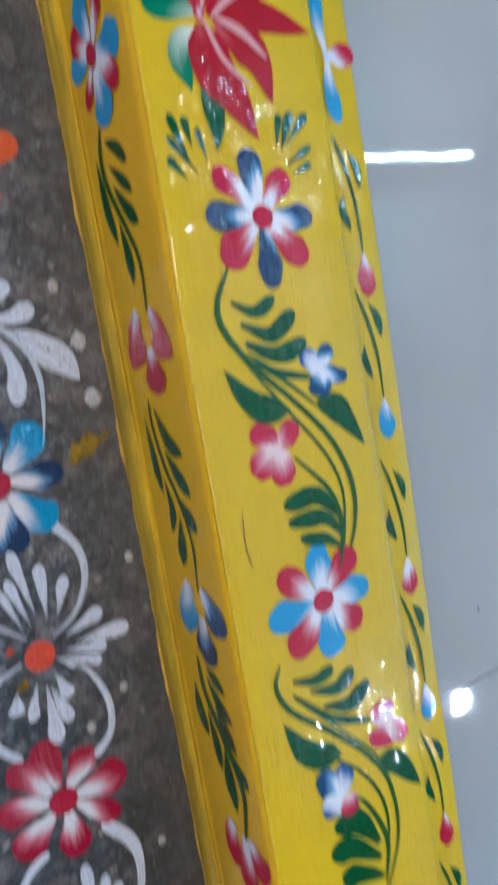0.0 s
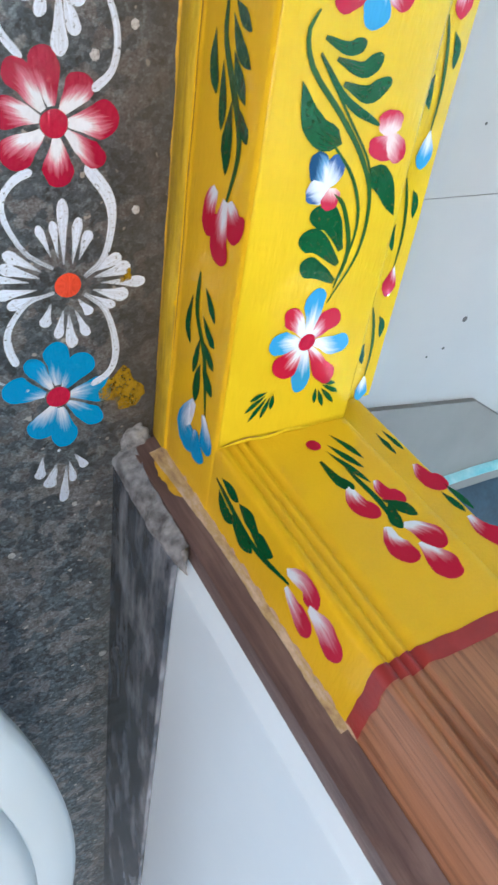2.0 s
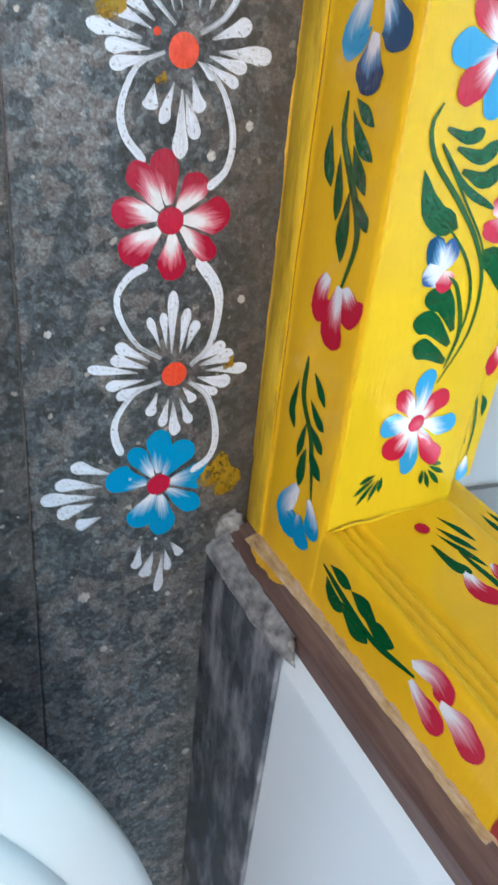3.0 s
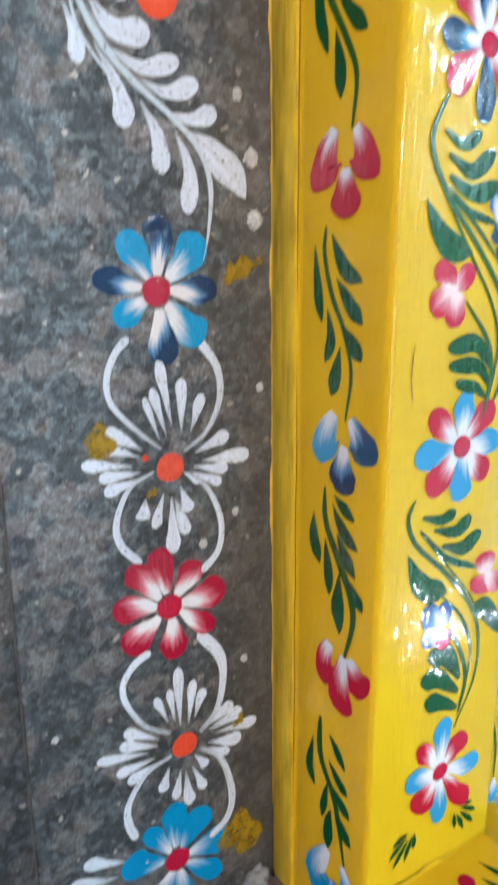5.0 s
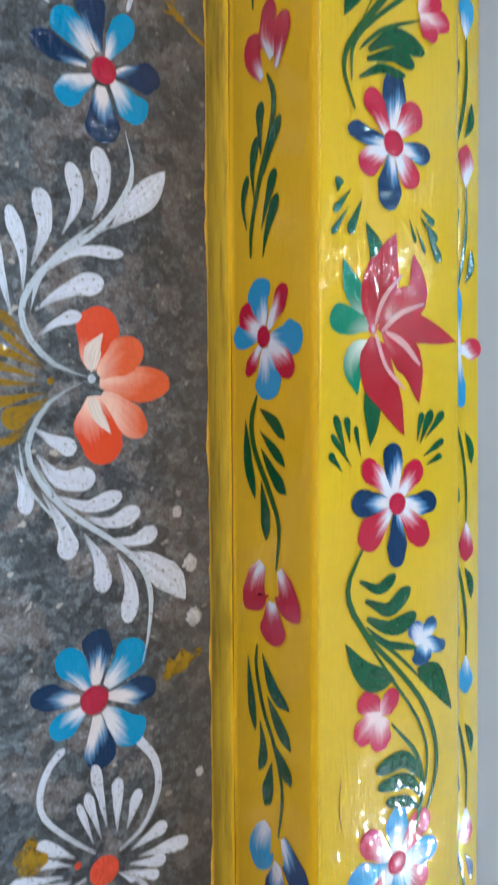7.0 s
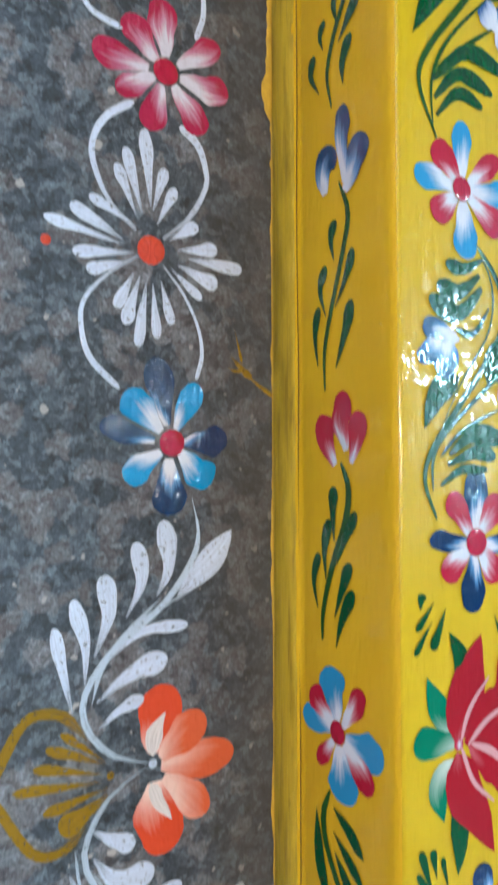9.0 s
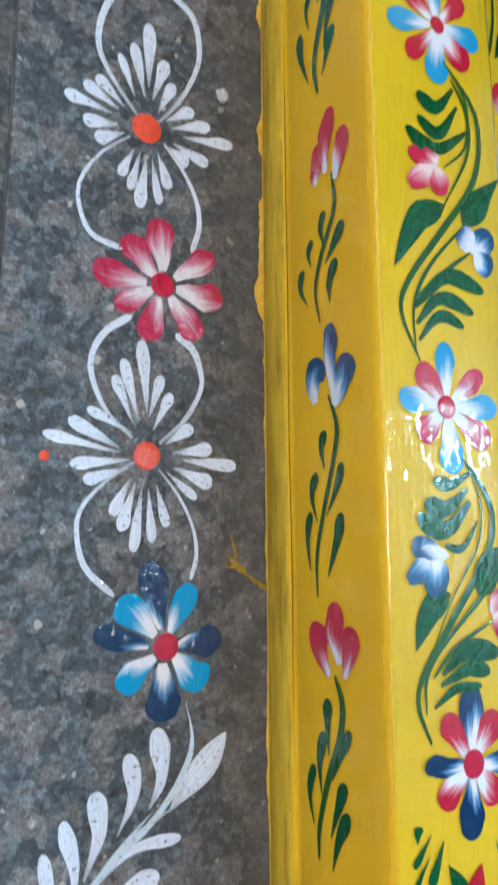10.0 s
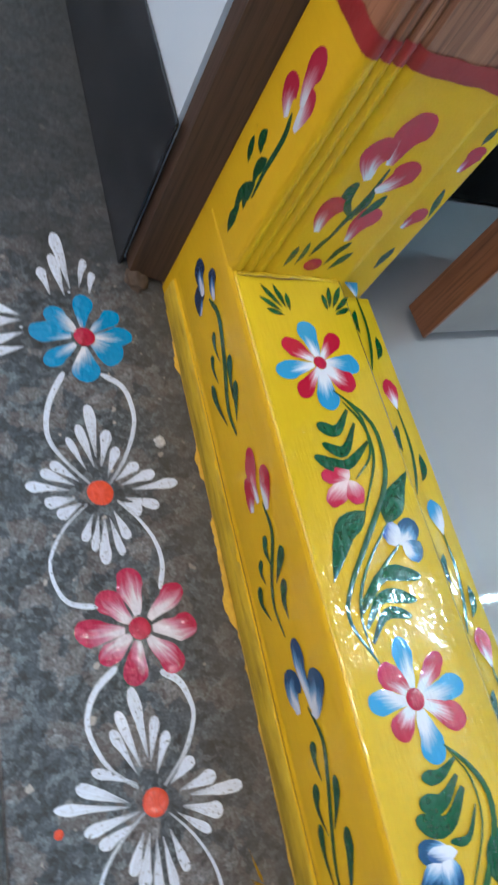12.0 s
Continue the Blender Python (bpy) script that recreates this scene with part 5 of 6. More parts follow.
heart = stroke("painted_sprig", on_front, [(229, 47), (211, 48), (194, 59), (180, 68), (165, 71), (141, 65)], 5, "tendril", OLIVE, threshold, "slender dark green leafy sprig", n=22)
strokes(on_front, heart, "leaf", "blade", [([(227, 54), (222, 62), (218, 70)], 6.8, GREEN), ([(222, 53), (210, 62), (204, 73)], 8.3, GREEN), ([(208, 57), (198, 64), (189, 72)], 7.8, GREEN), ([(187, 65), (180, 72), (174, 78)], 8.3, GREEN), ([(213, 38), (198, 39), (186, 44)], 8.4, GREEN), ([(202, 48), (186, 51), (172, 52)], 7.6, GREEN), ([(188, 60), (170, 59), (154, 61)], 9.5, GREEN)])
heart = stroke("painted_tulip", on_front, [(145, 54), (131, 49), (122, 57)], 19.5, "petal", BUD, threshold, "three-petalled painted tulip bud")
strokes(on_front, heart, "petal", "petal", [([(144, 69), (136, 75), (130, 83)], 21.2, BUD), ([(143, 65), (123, 63), (109, 67)], 20.8, BUD)], base=0.0003)
heart = stroke("painted_sprig", on_front, [(96, 47), (71, 48), (48, 62), (12, 71)], 5, "tendril", OLIVE, threshold, "slender dark green leafy sprig", n=22)
strokes(on_front, heart, "leaf", "blade", [([(90, 55), (83, 62), (75, 69)], 6.6, GREEN), ([(73, 55), (65, 64), (61, 72)], 7.4, GREEN), ([(58, 59), (52, 67), (47, 74)], 7.6, GREEN), ([(45, 61), (36, 68), (30, 76)], 8.8, GREEN), ([(79, 41), (58, 38), (47, 43)], 7.2, GREEN), ([(58, 55), (43, 52), (31, 50)], 6.3, GREEN), ([(42, 58), (27, 56), (13, 56)], 9.0, GREEN)])
heart = stroke("painted_tulip", on_front, [(13, 56), (-14, 45), (-17, 64)], 24.4, "petal", FULLSKY, threshold, "three-petalled painted tulip bud")
strokes(on_front, heart, "petal", "petal", [([(12, 69), (-1, 75), (-13, 77)], 17, FULLSKY), ([(-5, 62), (-17, 65), (-27, 69)], 19.5, FULLSKY)], base=0.0003)
heart = stroke("painted_tulip", on_front, [(604, 50), (616, 43), (625, 46)], 14.9, "petal", BUD, threshold, "three-petalled painted tulip bud")
strokes(on_front, heart, "petal", "petal", [([(605, 61), (616, 65), (626, 66)], 11.9, BUD), ([(610, 58), (621, 55), (635, 56)], 13, BUD)], base=0.0003)
heart = stroke("painted_tulip", on_front, [(721, 44), (732, 43), (740, 50)], 15.2, "petal", MIDBLUE, threshold, "three-petalled painted tulip bud")
strokes(on_front, heart, "petal", "petal", [([(718, 58), (727, 65), (739, 68)], 15.6, MIDBLUE), ([(722, 58), (740, 56), (755, 57)], 10.8, MIDBLUE)], base=0.0003)
heart = stroke("painted_tulip", on_front, [(823, 47), (832, 49), (841, 55)], 13.4, "petal", BUD, threshold, "three-petalled painted tulip bud")
strokes(on_front, heart, "petal", "petal", [([(819, 63), (830, 67), (841, 70)], 12, BUD), ([(825, 56), (841, 56), (855, 61)], 11.7, BUD)], base=0.0003)
heart = stroke("painted_tulip", on_front, [(950, 44), (958, 46), (967, 51)], 14.5, "petal", NAVY, threshold, "three-petalled painted tulip bud")
strokes(on_front, heart, "petal", "petal", [([(947, 64), (957, 66), (965, 70)], 9.8, NAVY), ([(958, 53), (971, 54), (980, 60)], 13.2, NAVY)], base=0.0003)
heart = stroke("painted_sprig", on_front, [(605, 54), (595, 59), (581, 57), (562, 48), (542, 41), (529, 40)], 4, "tendril", OLIVE, threshold, "slender dark green leafy sprig", n=22)
strokes(on_front, heart, "leaf", "brush", [([(572, 49), (584, 48), (595, 49)], 6.6, GREEN), ([(555, 43), (568, 42), (581, 46)], 6.4, GREEN), ([(542, 37), (554, 34), (566, 38)], 5.6, GREEN), ([(563, 51), (574, 57), (585, 64)], 6.1, GREEN), ([(540, 49), (552, 54), (564, 60)], 6.8, GREEN), ([(528, 50), (540, 54), (553, 62)], 6.7, GREEN)])
heart = stroke("painted_sprig", on_front, [(723, 54), (709, 60), (695, 57), (670, 48), (653, 43), (636, 43)], 3.1, "tendril", OLIVE, threshold, "slender dark green leafy sprig", n=22)
strokes(on_front, heart, "leaf", "brush", [([(691, 50), (700, 48), (708, 51)], 5.8, GREEN), ([(668, 44), (680, 40), (690, 44)], 5.6, GREEN), ([(647, 38), (661, 36), (673, 39)], 5.6, GREEN), ([(671, 51), (681, 58), (693, 63)], 5.8, GREEN), ([(645, 51), (658, 57), (672, 62)], 7.1, GREEN)])
heart = stroke("painted_sprig", on_front, [(824, 60), (807, 62), (788, 51), (773, 46), (757, 49)], 3.1, "tendril", OLIVE, threshold, "slender dark green leafy sprig", n=22)
strokes(on_front, heart, "leaf", "brush", [([(792, 53), (801, 51), (808, 54)], 5.8, GREEN), ([(785, 43), (792, 41), (798, 44)], 4.8, GREEN), ([(767, 40), (777, 34), (786, 36)], 5.3, GREEN), ([(783, 54), (790, 61), (798, 68)], 7.3, GREEN), ([(764, 57), (773, 57), (783, 62)], 6.8, GREEN)])
heart = stroke("painted_sprig", on_front, [(952, 58), (936, 64), (911, 58), (885, 49), (867, 51)], 4.6, "tendril", OLIVE, threshold, "slender dark green leafy sprig", n=22)
strokes(on_front, heart, "leaf", "brush", [([(912, 53), (924, 51), (932, 54)], 4.9, GREEN), ([(903, 45), (914, 43), (921, 46)], 4.8, GREEN), ([(876, 44), (892, 38), (906, 37)], 6.0, GREEN), ([(886, 57), (899, 60), (910, 65)], 6.6, GREEN), ([(874, 55), (883, 59), (894, 64)], 6.6, GREEN)])

# ---- sprays on the feet of the jambs ----
heart = dot("painted_spray", on_jamb(0), 58, 106, 4.8, REDDOT, jambs[0], "spray of crimson buds on dark green stems", 0.0006)
strokes(on_jamb(0), heart, "stem", "tendril", [([(66, 130), (68, 161), (66, 183)], 4, GREEN)])
strokes(on_jamb(0), heart, "leaf", "blade", [([(74, 100), (79, 114), (82, 127)], 4.7, GREEN), ([(67, 108), (72, 122), (77, 134)], 5.2, GREEN), ([(63, 113), (68, 130), (73, 147)], 4.7, GREEN), ([(70, 161), (78, 170), (83, 179)], 10, GREEN)])
strokes(on_jamb(0), heart, "leaf", "petal", [([(54, 120), (55, 137), (60, 148)], 8.7, GREEN), ([(74, 164), (69, 174), (67, 184)], 8.5, GREEN)])
strokes(on_jamb(0), heart, "petal", "petal", [([(58, 145), (55, 158), (61, 172)], 15.6, BUD), ([(77, 146), (76, 157), (84, 167)], 13.6, BUD), ([(60, 180), (56, 192), (62, 206)], 16.4, BUD), ([(70, 182), (78, 190), (83, 204)], 18, BUD), ([(71, 196), (73, 209), (75, 224)], 19.8, BUD)])
heart = stroke("painted_twig", on_jamb(0, INSET), [(117, 98), (117, 121)], 4, "blade", GREEN, jambs[0], "small crimson buds between green leaves", n=16)
strokes(on_jamb(0, INSET), heart, "leaf", "blade", [([(123, 97), (125, 119)], 4.2, GREEN), ([(129, 155), (132, 180)], 5.3, GREEN), ([(122, 160), (125, 180)], 5.2, GREEN), ([(132, 209), (135, 229)], 5.2, GREEN)])
strokes(on_jamb(0, INSET), heart, "petal", "petal", [([(123, 133), (122, 146), (130, 158)], 16.6, BUD), ([(125, 183), (126, 197), (134, 211)], 16.4, BUD)])
heart = stroke("painted_sprig", on_jamb_front, [(-19, 93), (-27, 124), (-29, 148), (-21, 180)], 6.1, "tendril", GREEN, jambs[0], "leafy sprig with rose-pink buds", n=16)
strokes(on_jamb_front, heart, "leaf", "blade", [([(-24, 98), (-33, 106), (-35, 118)], 13.5, GREEN), ([(-30, 113), (-34, 129), (-35, 143)], 16.3, GREEN), ([(-14, 99), (-14, 110), (-14, 121)], 9, GREEN), ([(-15, 121), (-16, 133), (-16, 145)], 13.3, GREEN), ([(-22, 136), (-21, 149), (-18, 162)], 12.9, GREEN)])
strokes(on_jamb_front, heart, "petal", "petal", [([(-15, 176), (-8, 191), (-13, 205)], 17.5, ROSEBUD), ([(-25, 178), (-31, 191), (-32, 206)], 19.4, ROSEBUD), ([(-18, 199), (-19, 213), (-23, 230)], 22, ROSEBUD)])
heart = dot("painted_spray", on_jamb(1), 46, 100, 5.4, REDDOT, jambs[1], "spray of crimson buds on dark green stems", 0.0006)
strokes(on_jamb(1), heart, "stem", "tendril", [([(44, 118), (46, 136), (49, 155), (49, 173)], 3.2, GREEN)])
strokes(on_jamb(1), heart, "leaf", "blade", [([(29, 95), (30, 104), (30, 113)], 4.1, GREEN), ([(35, 97), (36, 107), (35, 117)], 3, GREEN), ([(40, 105), (42, 115), (45, 125)], 3.4, GREEN), ([(53, 100), (56, 112), (60, 121)], 4.7, GREEN), ([(58, 96), (62, 105), (66, 113)], 4.9, GREEN), ([(48, 137), (50, 149), (49, 161)], 5.1, GREEN), ([(52, 138), (56, 147), (59, 157)], 5.7, GREEN)])
strokes(on_jamb(1), heart, "leaf", "petal", [([(49, 137), (38, 149), (37, 162)], 6.8, GREEN)])
strokes(on_jamb(1), heart, "petal", "petal", [([(34, 125), (32, 140), (38, 150)], 14.1, BUD), ([(56, 121), (56, 136), (63, 146)], 14.9, BUD), ([(41, 164), (36, 177), (40, 190)], 15.8, BUD), ([(50, 158), (58, 168), (61, 180)], 15.7, BUD), ([(47, 175), (46, 192), (52, 206)], 17.9, BUD)])
heart = stroke("painted_twig", on_jamb(1, INSET), [(102, 87), (104, 108)], 5.4, "blade", GREEN, jambs[1], "small crimson buds between green leaves", n=16)
strokes(on_jamb(1, INSET), heart, "leaf", "blade", [([(109, 134), (103, 157)], 4.6, GREEN), ([(102, 187), (103, 199)], 4.1, GREEN)])
strokes(on_jamb(1, INSET), heart, "petal", "petal", [([(97, 124), (103, 141)], 11.4, BUD), ([(102, 169), (105, 187)], 10.5, BUD)])
heart = stroke("painted_sprig", on_jamb_front, [(973, 174), (969, 163), (969, 143), (967, 125)], 4.2, "tendril", GREEN, jambs[1], "leafy sprig with rose-pink buds", n=16)
strokes(on_jamb_front, heart, "leaf", "blade", [([(979, 143), (984, 147), (984, 154)], 8.4, GREEN), ([(972, 129), (975, 137), (972, 147)], 8, GREEN), ([(968, 115), (973, 121), (971, 132)], 8.7, GREEN), ([(985, 131), (989, 136), (992, 143)], 6.3, GREEN), ([(974, 105), (977, 115), (978, 125)], 6.7, GREEN), ([(970, 95), (973, 102), (973, 113)], 7.9, GREEN)])
strokes(on_jamb_front, heart, "petal", "petal", [([(976, 169), (983, 176), (984, 186)], 15.6, ROSEBUD), ([(965, 171), (965, 182), (968, 192)], 12.9, ROSEBUD), ([(969, 181), (974, 193), (974, 207)], 15.1, ROSEBUD)])

# ---- things around the doorway ----
def lump(name, place, size, seed, mat, label, category, rugged=1.0):
    """An uneven dab of mortar."""
    bm = bmesh.new()
    bmesh.ops.create_icosphere(bm, subdivisions=4, radius=1.0)
    for v in bm.verts:
        n = noise.noise(v.co * 2.2 + Vector((seed, 0, 0))) * 0.42 * rugged + noise.noise(v.co * 6 + Vector((seed, 0, 0))) * 0.22 * rugged
        c = v.co * (1 + n)
        v.co = Vector((c.x * size[0], c.y * size[1], max(-0.02, c.z) * size[2]))
    ob = finish(name, bm, mat, True)
    ob.location = place
    return tagged(ob, label, category)


def mortar_band():
    """Cement pressed into the corner between the skirting's end and the door edging."""
    bm = bmesh.new()
    rows = []
    for i in range(41):
        f = i / 40
        z = 0.117 * f
        low = max(0.0, 1 - z / 0.045)
        fade = max(0.0, f - 0.72) / 0.28
        a = Vector((-0.0315 + 0.004 * fade, -0.0776 + 0.003 * fade * fade - 0.0022 * noise.noise((z * 40, 2, 0))))
        m = Vector((-0.0300 - 0.003 * low + 0.003 * fade, -0.0695 - 0.002 * fade))
        c = Vector((-0.0200 + 0.004 * low, -0.0615 + 0.0020 * low + 0.0016 * noise.noise((z * 70, 5, 0))))
        row = []
        for k in range(9):
            s = k / 8
            q = a * (1 - s) ** 2 + m * 2 * s * (1 - s) + c * s * s
            rise = 0.0015 * noise.noise((z * 75, s * 3, 1)) + 0.0008 * noise.noise((z * 240, s * 9, 4))
            row.append(bm.verts.new((q.x - rise - 0.001 * math.sin(math.pi * s), q.y + rise, z * (1 - 0.10 * abs(2 * s - 0.9)))))
        rows.append(row)
    top = [bm.verts.new((-0.0262, v.co.y - 0.002, v.co.z + 0.001)) for v in rows[-1]]
    rows.append(top)
    for r, s in zip(rows, rows[1:]):
        for k in range(8):
            bm.faces.new((r[k], r[k + 1], s[k + 1], s[k]))
    return bm


lump("mortar_patch", (-0.014, -0.060, 0.0), (0.011, 0.015, 0.006), 1.0, CEMENT, "crumbly grey cement patch between skirting and door jamb", "cement patch", 0.7)
tagged(finish("mortar_patch", mortar_band(), CEMENT, True), "grey cement filling between black skirting and dark door edging", "cement patch")
GRIME = plain("dark_brown_grime", (0.05, 0.04, 0.032), (0.10, 0.08, 0.062), 140, 0.85, 0.002, 200)
lump("mortar_patch", (-0.018, WIDE + 0.058, 0.0), (0.008, 0.010, 0.006), 6.0, GRIME, "small dirty brown cement patch beside the door jamb", "cement patch", 0.7)
# bare wood where the yellow paint has chipped off the arris
CHIP = plain("bare_pale_wood", (0.42, 0.30, 0.19), (0.55, 0.42, 0.30), 120, 0.7)
for k in range(16):
    z = 0.05 + 0.2 * (k + random.random()) / 16
    bm = stroke_bm(on_jamb_front, [(-53.5 + random.uniform(-0.5, 0.5), z * 1000), (-53.2 + random.uniform(-0.8, 0.8), z * 1000 + random.uniform(4, 14))], random.uniform(1.6, 5.5), "leaf", 0.0002, 8, 0.0003)
    part("paint_chip", bm, CHIP, jambs[0], "", True)

FRINGE, nt, p = material("worn_ochre_paint_over_wood")
f = noise_tex(nt, 110, 6, 0.7, stretched(nt, 1.0, 1.0, 0.45))
c = ramp(nt, f.outputs["Fac"], [(0.30, (0.16, 0.10, 0.075)), (0.40, (0.34, 0.26, 0.17)), (0.50, (0.46, 0.37, 0.20)), (0.58, (0.50, 0.43, 0.34)), (0.68, (0.66, 0.57, 0.46))])
nt.links.new(c.outputs["Color"], p.inputs["Base Color"])
p.inputs["Roughness"].default_value = 0.55
bump(nt, p, f.outputs["Fac"], 0.6, 0.002)
bm = bmesh.new()
rows = []
for i in range(61):
    z = 0.018 + 0.232 * i / 60
    w = 0.0046 + 0.06 * max(0.0, 0.120 - z) + 0.0012 * noise.noise((z * 28, 3, 0)) + 0.0006 * noise.noise((z * 210, 1, 0))
    rows.append([bm.verts.new((-0.0006 - w * f * 0.95 - 0.0004, -0.0545 - w * f * 0.29 + 0.0006, z)) for f in (-0.12, 0.3, 0.65, 1.0)])
for r, s in zip(rows, rows[1:]):
    for k in range(3):
        bm.faces.new((r[k], r[k + 1], s[k + 1], s[k]))
part("worn_edge", bm, FRINGE, jambs[0], "chipped yellow and cream paint on brown wood", True)
# yellow brushed over on to the edging strip near its foot
bm = bmesh.new()
rows = []
for i in range(31):
    z = 0.022 + 0.046 * i / 30
    swell = math.sin(math.pi * min(1.0, max(0.0, i / 30))) ** 0.6
    w = 0.007 + swell * (0.0065 + 0.002 * noise.noise((z * 90, 6, 0)) + 0.001 * noise.noise((z * 310, 2, 0)))
    rows.append([bm.verts.new((-0.0010 - q * 0.95, -0.0543 - q * 0.29, z)) for q in (0.004, 0.5 * (0.004 + w), w)])
for a, b in zip(rows, rows[1:]):
    for k in range(2):
        bm.faces.new((a[k], a[k + 1], b[k + 1], b[k]))
part("paint_smear", bm, DUSTYYELLOW, jambs[0], "yellow paint brushed over the brown edging", True)

# seam and hairline cracks in the yellow paint
SEAM = plain("dark_brown_crack", (0.10, 0.055, 0.008), (0.2, 0.11, 0.012), 90, 0.7)
for a, b in ((4, 300), (310, 520), (560, 946)):
    pts = [(a + (b - a) * i / 9, 22.6 + random.uniform(-0.5, 0.5)) for i in range(10)]
    part("seam", stroke_bm(on_front, pts, 0.8, "line", 0.0, 40, 0.0003), SEAM, threshold, "hairline crack in the paint")
for plane, pts in ((on_top, [(2, 1.0), (9, 2.4), (17, 1.2), (28, 2.0), (40, 1.0)]), (on_top, [(4, 948.6), (16, 948.0), (31, 949.0), (48, 948.4)]), (on_top, [(13, 303), (12, 288), (14, 276)])):
    part("seam", stroke_bm(plane, pts, 0.6, "line", 0.0, 24, 0.0001), SEAM, threshold, "hairline crack in the paint")
for v in (1.6, 948.4):
    pts = [(3 + 9.0 * i, v + random.uniform(-1.0, 1.0)) for i in range(8)]
    part("paint_ridge", stroke_bm(on_top, pts, 3.4, "line", 0.0009, 60, 0.0), YELLOW, threshold, "", True)
    part("seam", stroke_bm(on_top, [(a, q + (1.5 if v < 500 else -1.5) + random.uniform(-0.5, 0.5)) for a, q in pts[:6]], 0.9, "line", 0.0, 60, 0.0004), SEAM, threshold, "hairline crack in the paint")
for y, r in ((0.202, 0.0032), (0.163, 0.0036), (0.268, 0.0022), (0.395, 0.0020), (0.655, 0.0024), (0.842, 0.0026)):
    bm = bmesh.new()
    bmesh.ops.create_icosphere(bm, subdivisions=2, radius=r, matrix=Matrix.Translation((0.0028, y, 0.0852)) @ Matrix.Diagonal((0.40, 1.2, 0.40, 1)))
    part("paint_nub", bm, YELLOW, threshold, "", True)

# crumbs of mortar on the stone
MORTAR = plain("pale_mortar", (0.32, 0.335, 0.35), (0.56, 0.60, 0.64), 500, 0.85, 0.001, 300)
for k, (u, v, r) in enumerate(((-20, 409, 3.0), (-13, 382, 4.5), (-11, 354, 5.0), (-9, 271, 2.6), (-25, 205, 2.4), (-45, 191, 2.8), (-21, 113, 2.6), (-132, 105, 2.2), (-37, -311, 4.0), (-108, -144, 3.0), (-120, -88, 4.5), (-60, -107, 2.2), (-25, 888, 4.0))):
    lump("mortar_crumb", (u / 1000, v / 1000, 0.0002), (r / 1250, r / 1100, r / 3800), 10.0 + k, MORTAR, "small crumb of pale mortar on the stone", "mortar crumb")
# specks on the white floor
SPECK = plain("dark_grey_dirt", (0.05, 0.055, 0.06), (0.12, 0.125, 0.13), 300, 0.8)
for u, v, r in ((286, -6, 2.8), (272, -33, 1.5), (255, -39, 1.2), (233, 156, 1.2)):
    tagged(dot("dirt_speck", lambda a, b, h: (a / 1000, b / 1000, 0.0002 + h * 0.5), u, v, r, SPECK, floor_in), "small dark speck on the tile")
part("scuff_mark", stroke_bm(lambda a, b, h: (a / 1000, b / 1000, 0.0003), [(216, 283), (221, 278), (224, 270)], 1.6, "line", 0.0, 12, 0.0001), GROUT, floor_in, "faint grey scuff on the tile")

# opened door leaf inside the room
leaf = tagged(empty("door_leaf"), "open wooden door leaf with a brown edge and pale face", "door")
hinge = Matrix.Translation((0.205, 0.965, 0)) @ Matrix.Rotation(radians(5), 4, "Z")
for name, bm, mat, lab in (("core", solid(0.003, 0.003, 0.012, 0.82, 0.027, 2.07, 0.001), GREYTILE, "pale grey door face"), ("edge_strip", solid(0.0, 0.0, 0.010, 0.0028, 0.030, 2.07, 0.0006), ORANGEWOOD, "orange-brown wooden edge")):
    ob = part(name, bm, mat, leaf, lab)
    ob.matrix_basis = hinge

# pale plastic stool on the landing
def lathe(prof, n=96):
    bm = bmesh.new()
    rings = [[bm.verts.new((r * math.cos(2 * math.pi * i / n), r * math.sin(2 * math.pi * i / n), z)) for i in range(n)] for r, z in prof]
    for a, b in zip(rings, rings[1:]):
        for i in range(n):
            bm.faces.new((a[i], a[(i + 1) % n], b[(i + 1) % n], b[i]))
    bm.faces.new(list(reversed(rings[0])))
    bm.faces.new(rings[-1])
    bmesh.ops.recalc_face_normals(bm, faces=bm.faces)
    return bm


tub = tagged(empty("plastic_tub", (-0.528, -0.223, 0.0)), "upturned oval pale blue-white plastic tub on the stone floor", "tub")
tub.rotation_euler.z, tub.scale = radians(18), (0.783, 1.051, 0.87)
part("body", lathe([(0.42, 0.0), (0.428, 0.004), (0.478, 0.150), (0.502, 0.157), (0.510, 0.164), (0.511, 0.174), (0.506, 0.180), (0.486, 0.184), (0.474, 0.186)], 128), PLASTIC, tub, "", True)
part("lid", lathe([(0.462, 0.160), (0.4725, 0.187), (0.462, 0.1935), (0.448, 0.196), (0.42, 0.1965), (0.1, 0.1985)], 128), PLASTIC, tub, "flat round lid with a raised rim", True)


def cloth_fold(name, place, size, mat, label, category, seed):
    bm = bmesh.new()
    bmesh.ops.create_grid(bm, x_segments=40, y_segments=24, size=0.5)
    for v in bm.verts:
        x, y = v.co.x, v.co.y
        rim = max(0.0, 1 - max(abs(x), abs(y)) * 2)
        z = 0.55 + 0.35 * noise.noise((x * 3 + seed, y * 4, 0)) + 0.12 * noise.noise((x * 11, y * 9 + seed, 2))
        v.co = Vector((x * size[0], y * size[1], max(0.0, z) * size[2] * min(1.0, rim * 7)))
    ob = finish(name, bm, mat, True)
    ob.location = place
    return tagged(ob, label, category)


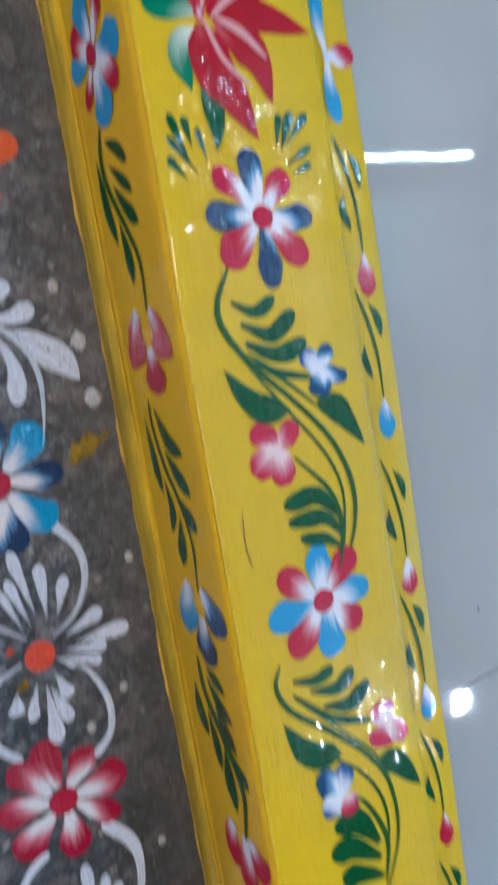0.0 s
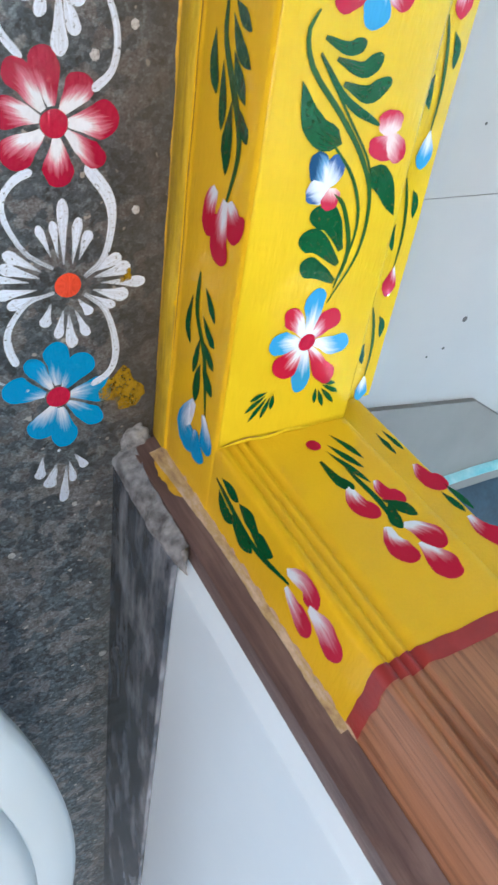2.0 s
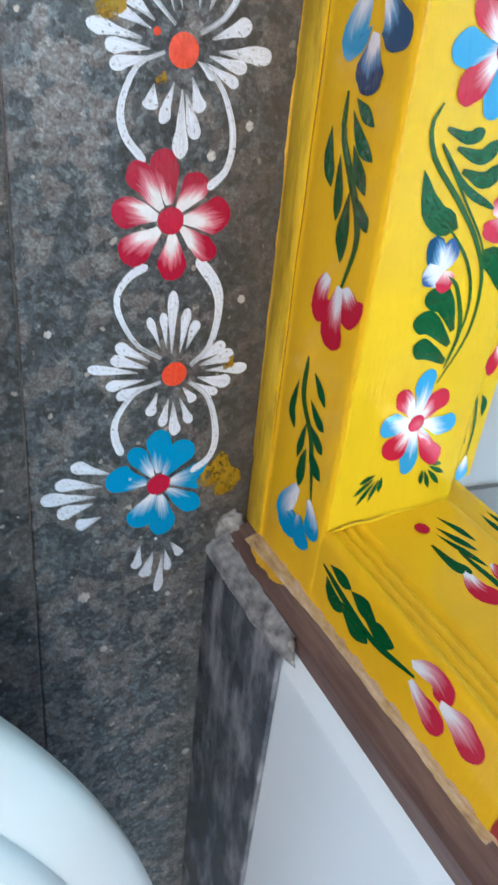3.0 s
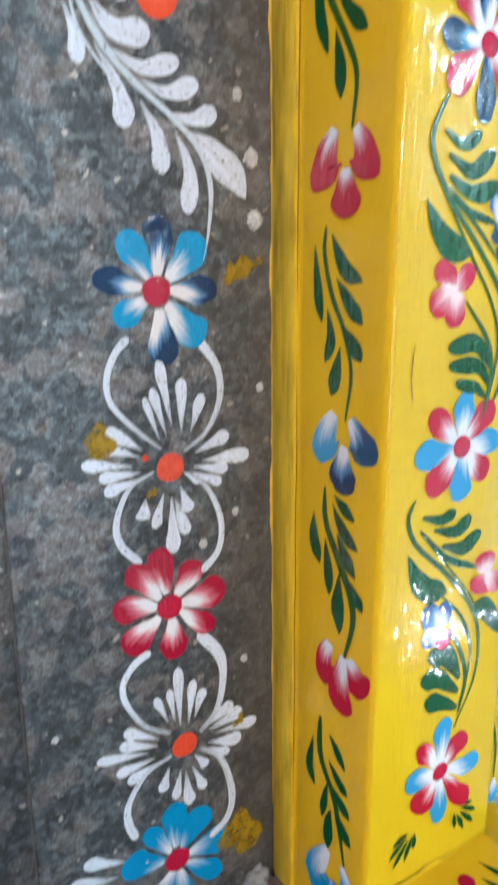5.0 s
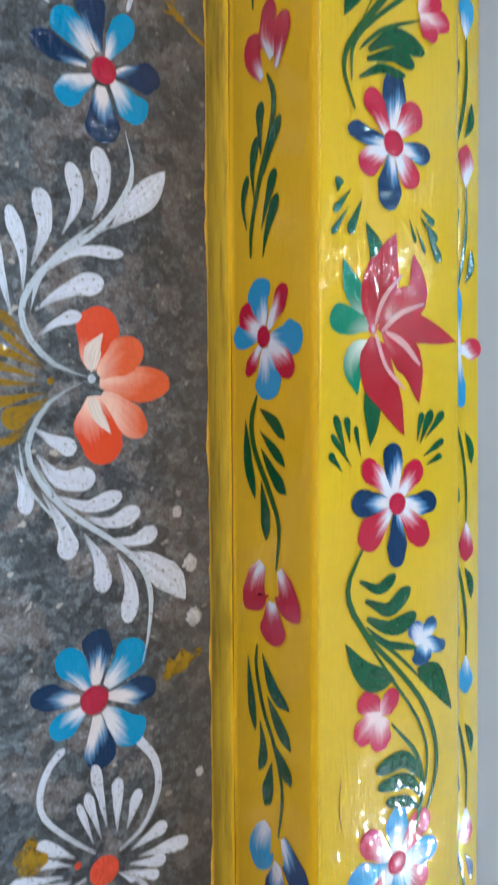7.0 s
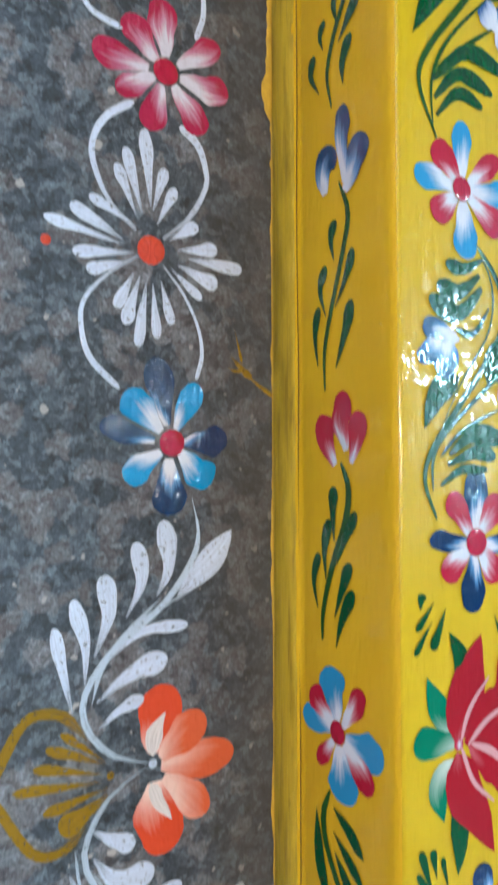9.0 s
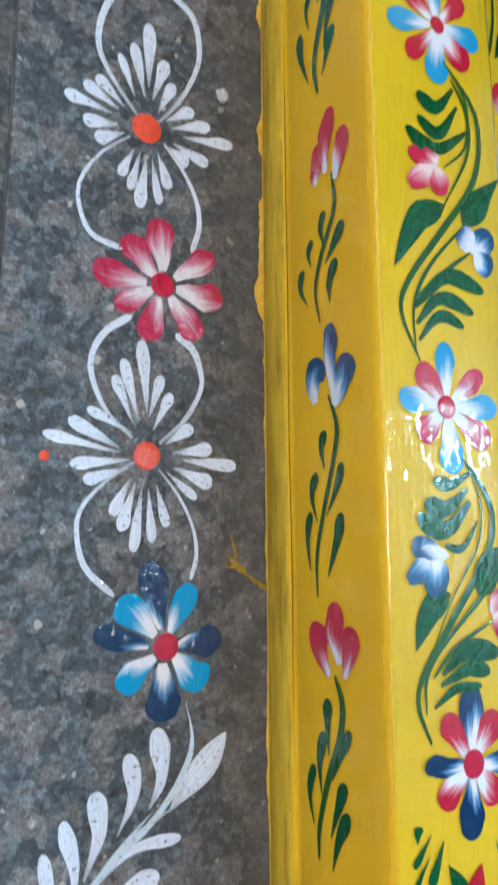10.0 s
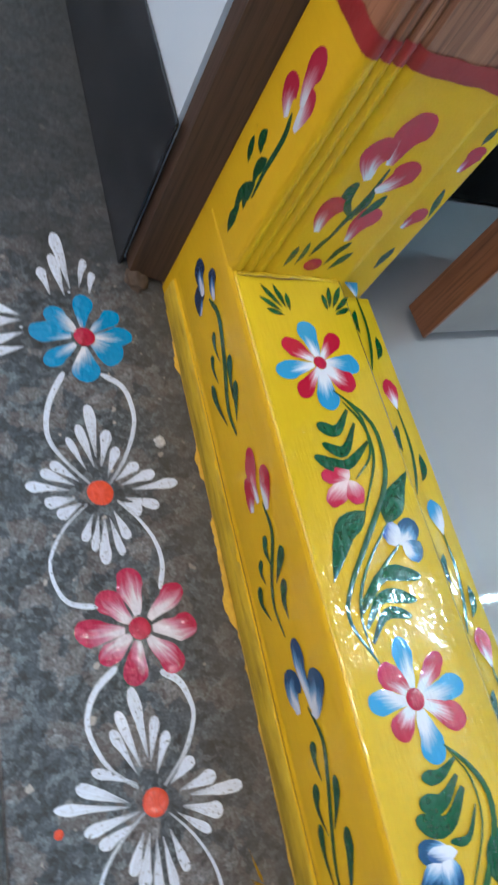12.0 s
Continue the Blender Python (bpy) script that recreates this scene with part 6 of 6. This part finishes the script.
bag = cloth_fold("folded_cloth", (0.52, -0.37, 0.0005), (0.50, 0.28, 0.06), NAVYCLOTH, "crumpled dark blue cloth on the white tile floor", "cloth", 3.0)
bm = bmesh.new()
for i in range(25):
    f = i / 24
    x = 0.285 + 0.30 * f
    for k, z in ((0, 0.001), (0.5, 0.016), (1, 0.012)):
        bm.verts.new((x, -0.205 - 0.03 * f + 0.018 * math.sin(f * 3) - 0.012 * k, z))
bm.verts.ensure_lookup_table()
for i in range(24):
    for k in range(2):
        bm.faces.new((bm.verts[3 * i + k], bm.verts[3 * i + k + 1], bm.verts[3 * i + k + 4], bm.verts[3 * i + k + 3]))
part("hem", bm, CYANHEM, bag, "white and cyan hem", True).matrix_parent_inverse = Matrix.Translation((-0.52, 0.37, -0.0005))
offcut = finish("marble_offcut", prism([(0.135, -0.072), (0.34, -0.103), (0.43, -0.160), (0.62, -0.56), (0.135, -0.50)], 0.0004, 0.006, 0.001), SLABSTONE)
tagged(offcut, "thin grey marble offcut lying on the white floor", "stone slab")
# black sheet added for the shade in the gap behind the door
behind = finish("dark_gap_sheet", solid(0.13, 1.13, 0.0, 1.1, 1.16, 1.9, 0.01), GAPSHADE)
tagged(behind, "black sheet standing in for the dark gap behind the open door", "curtain")

# ---- lamps ----
tube = tagged(empty("tube_light", (2.55, 1.07, 2.5)), "white fluorescent tube light hanging under the ceiling", "tube light")
part("tube", cylinder(bmesh.new(), (-0.6, 0, 0), (0.6, 0, 0), 0.011), TUBEGLOW, tube, "glowing white tube", True)
part("batten", solid(-0.62, -0.022, 0.03, 0.62, 0.022, 0.065, 0.004), STEEL, tube)
for x in (-0.45, 0.45):
    part("hanger", cylinder(bmesh.new(), (x, 0, 0.06), (x, 0, 0.252), 0.005), STEEL, tube)
for x in (-0.61, 0.61):
    part("end_cap", solid(x - 0.012, -0.018, -0.018, x + 0.012, 0.018, 0.03, 0.003), STEEL, tube)
panel = tagged(empty("ceiling_light", (2.72, -2.08, 2.60)), "small square white ceiling light", "ceiling light")
part("diffuser", solid(-0.055, -0.055, 0.0, 0.055, 0.055, 0.012, 0.003), PANELGLOW, panel, "glowing white diffuser")
part("frame", solid(-0.125, -0.125, 0.0125, 0.125, 0.125, 0.15, 0.004), STEEL, panel)
bulkhead = tagged(empty("ceiling_light", (1.05, 1.03, 2.62)), "white square ceiling light near the doorway", "ceiling light")
part("diffuser", solid(-0.055, -0.055, 0.0, 0.055, 0.055, 0.012, 0.003), BULKHEADGLOW, bulkhead, "glowing white diffuser")
part("frame", solid(-0.075, -0.075, 0.0125, 0.075, 0.075, 0.13, 0.004), STEEL, bulkhead)
landing = tagged(empty("landing_light", (-0.42, 0.7, 2.66)), "round white landing ceiling light", "ceiling light")
part("diffuser", lathe([(0.02, 0.0), (0.10, 0.004), (0.14, 0.03), (0.145, 0.05)], 32), SPOTGLOW, landing, "glowing white diffuser", True)
part("base", cylinder(bmesh.new(), (0, 0, 0.052), (0, 0, 0.09), 0.15, 32), STEEL, landing)
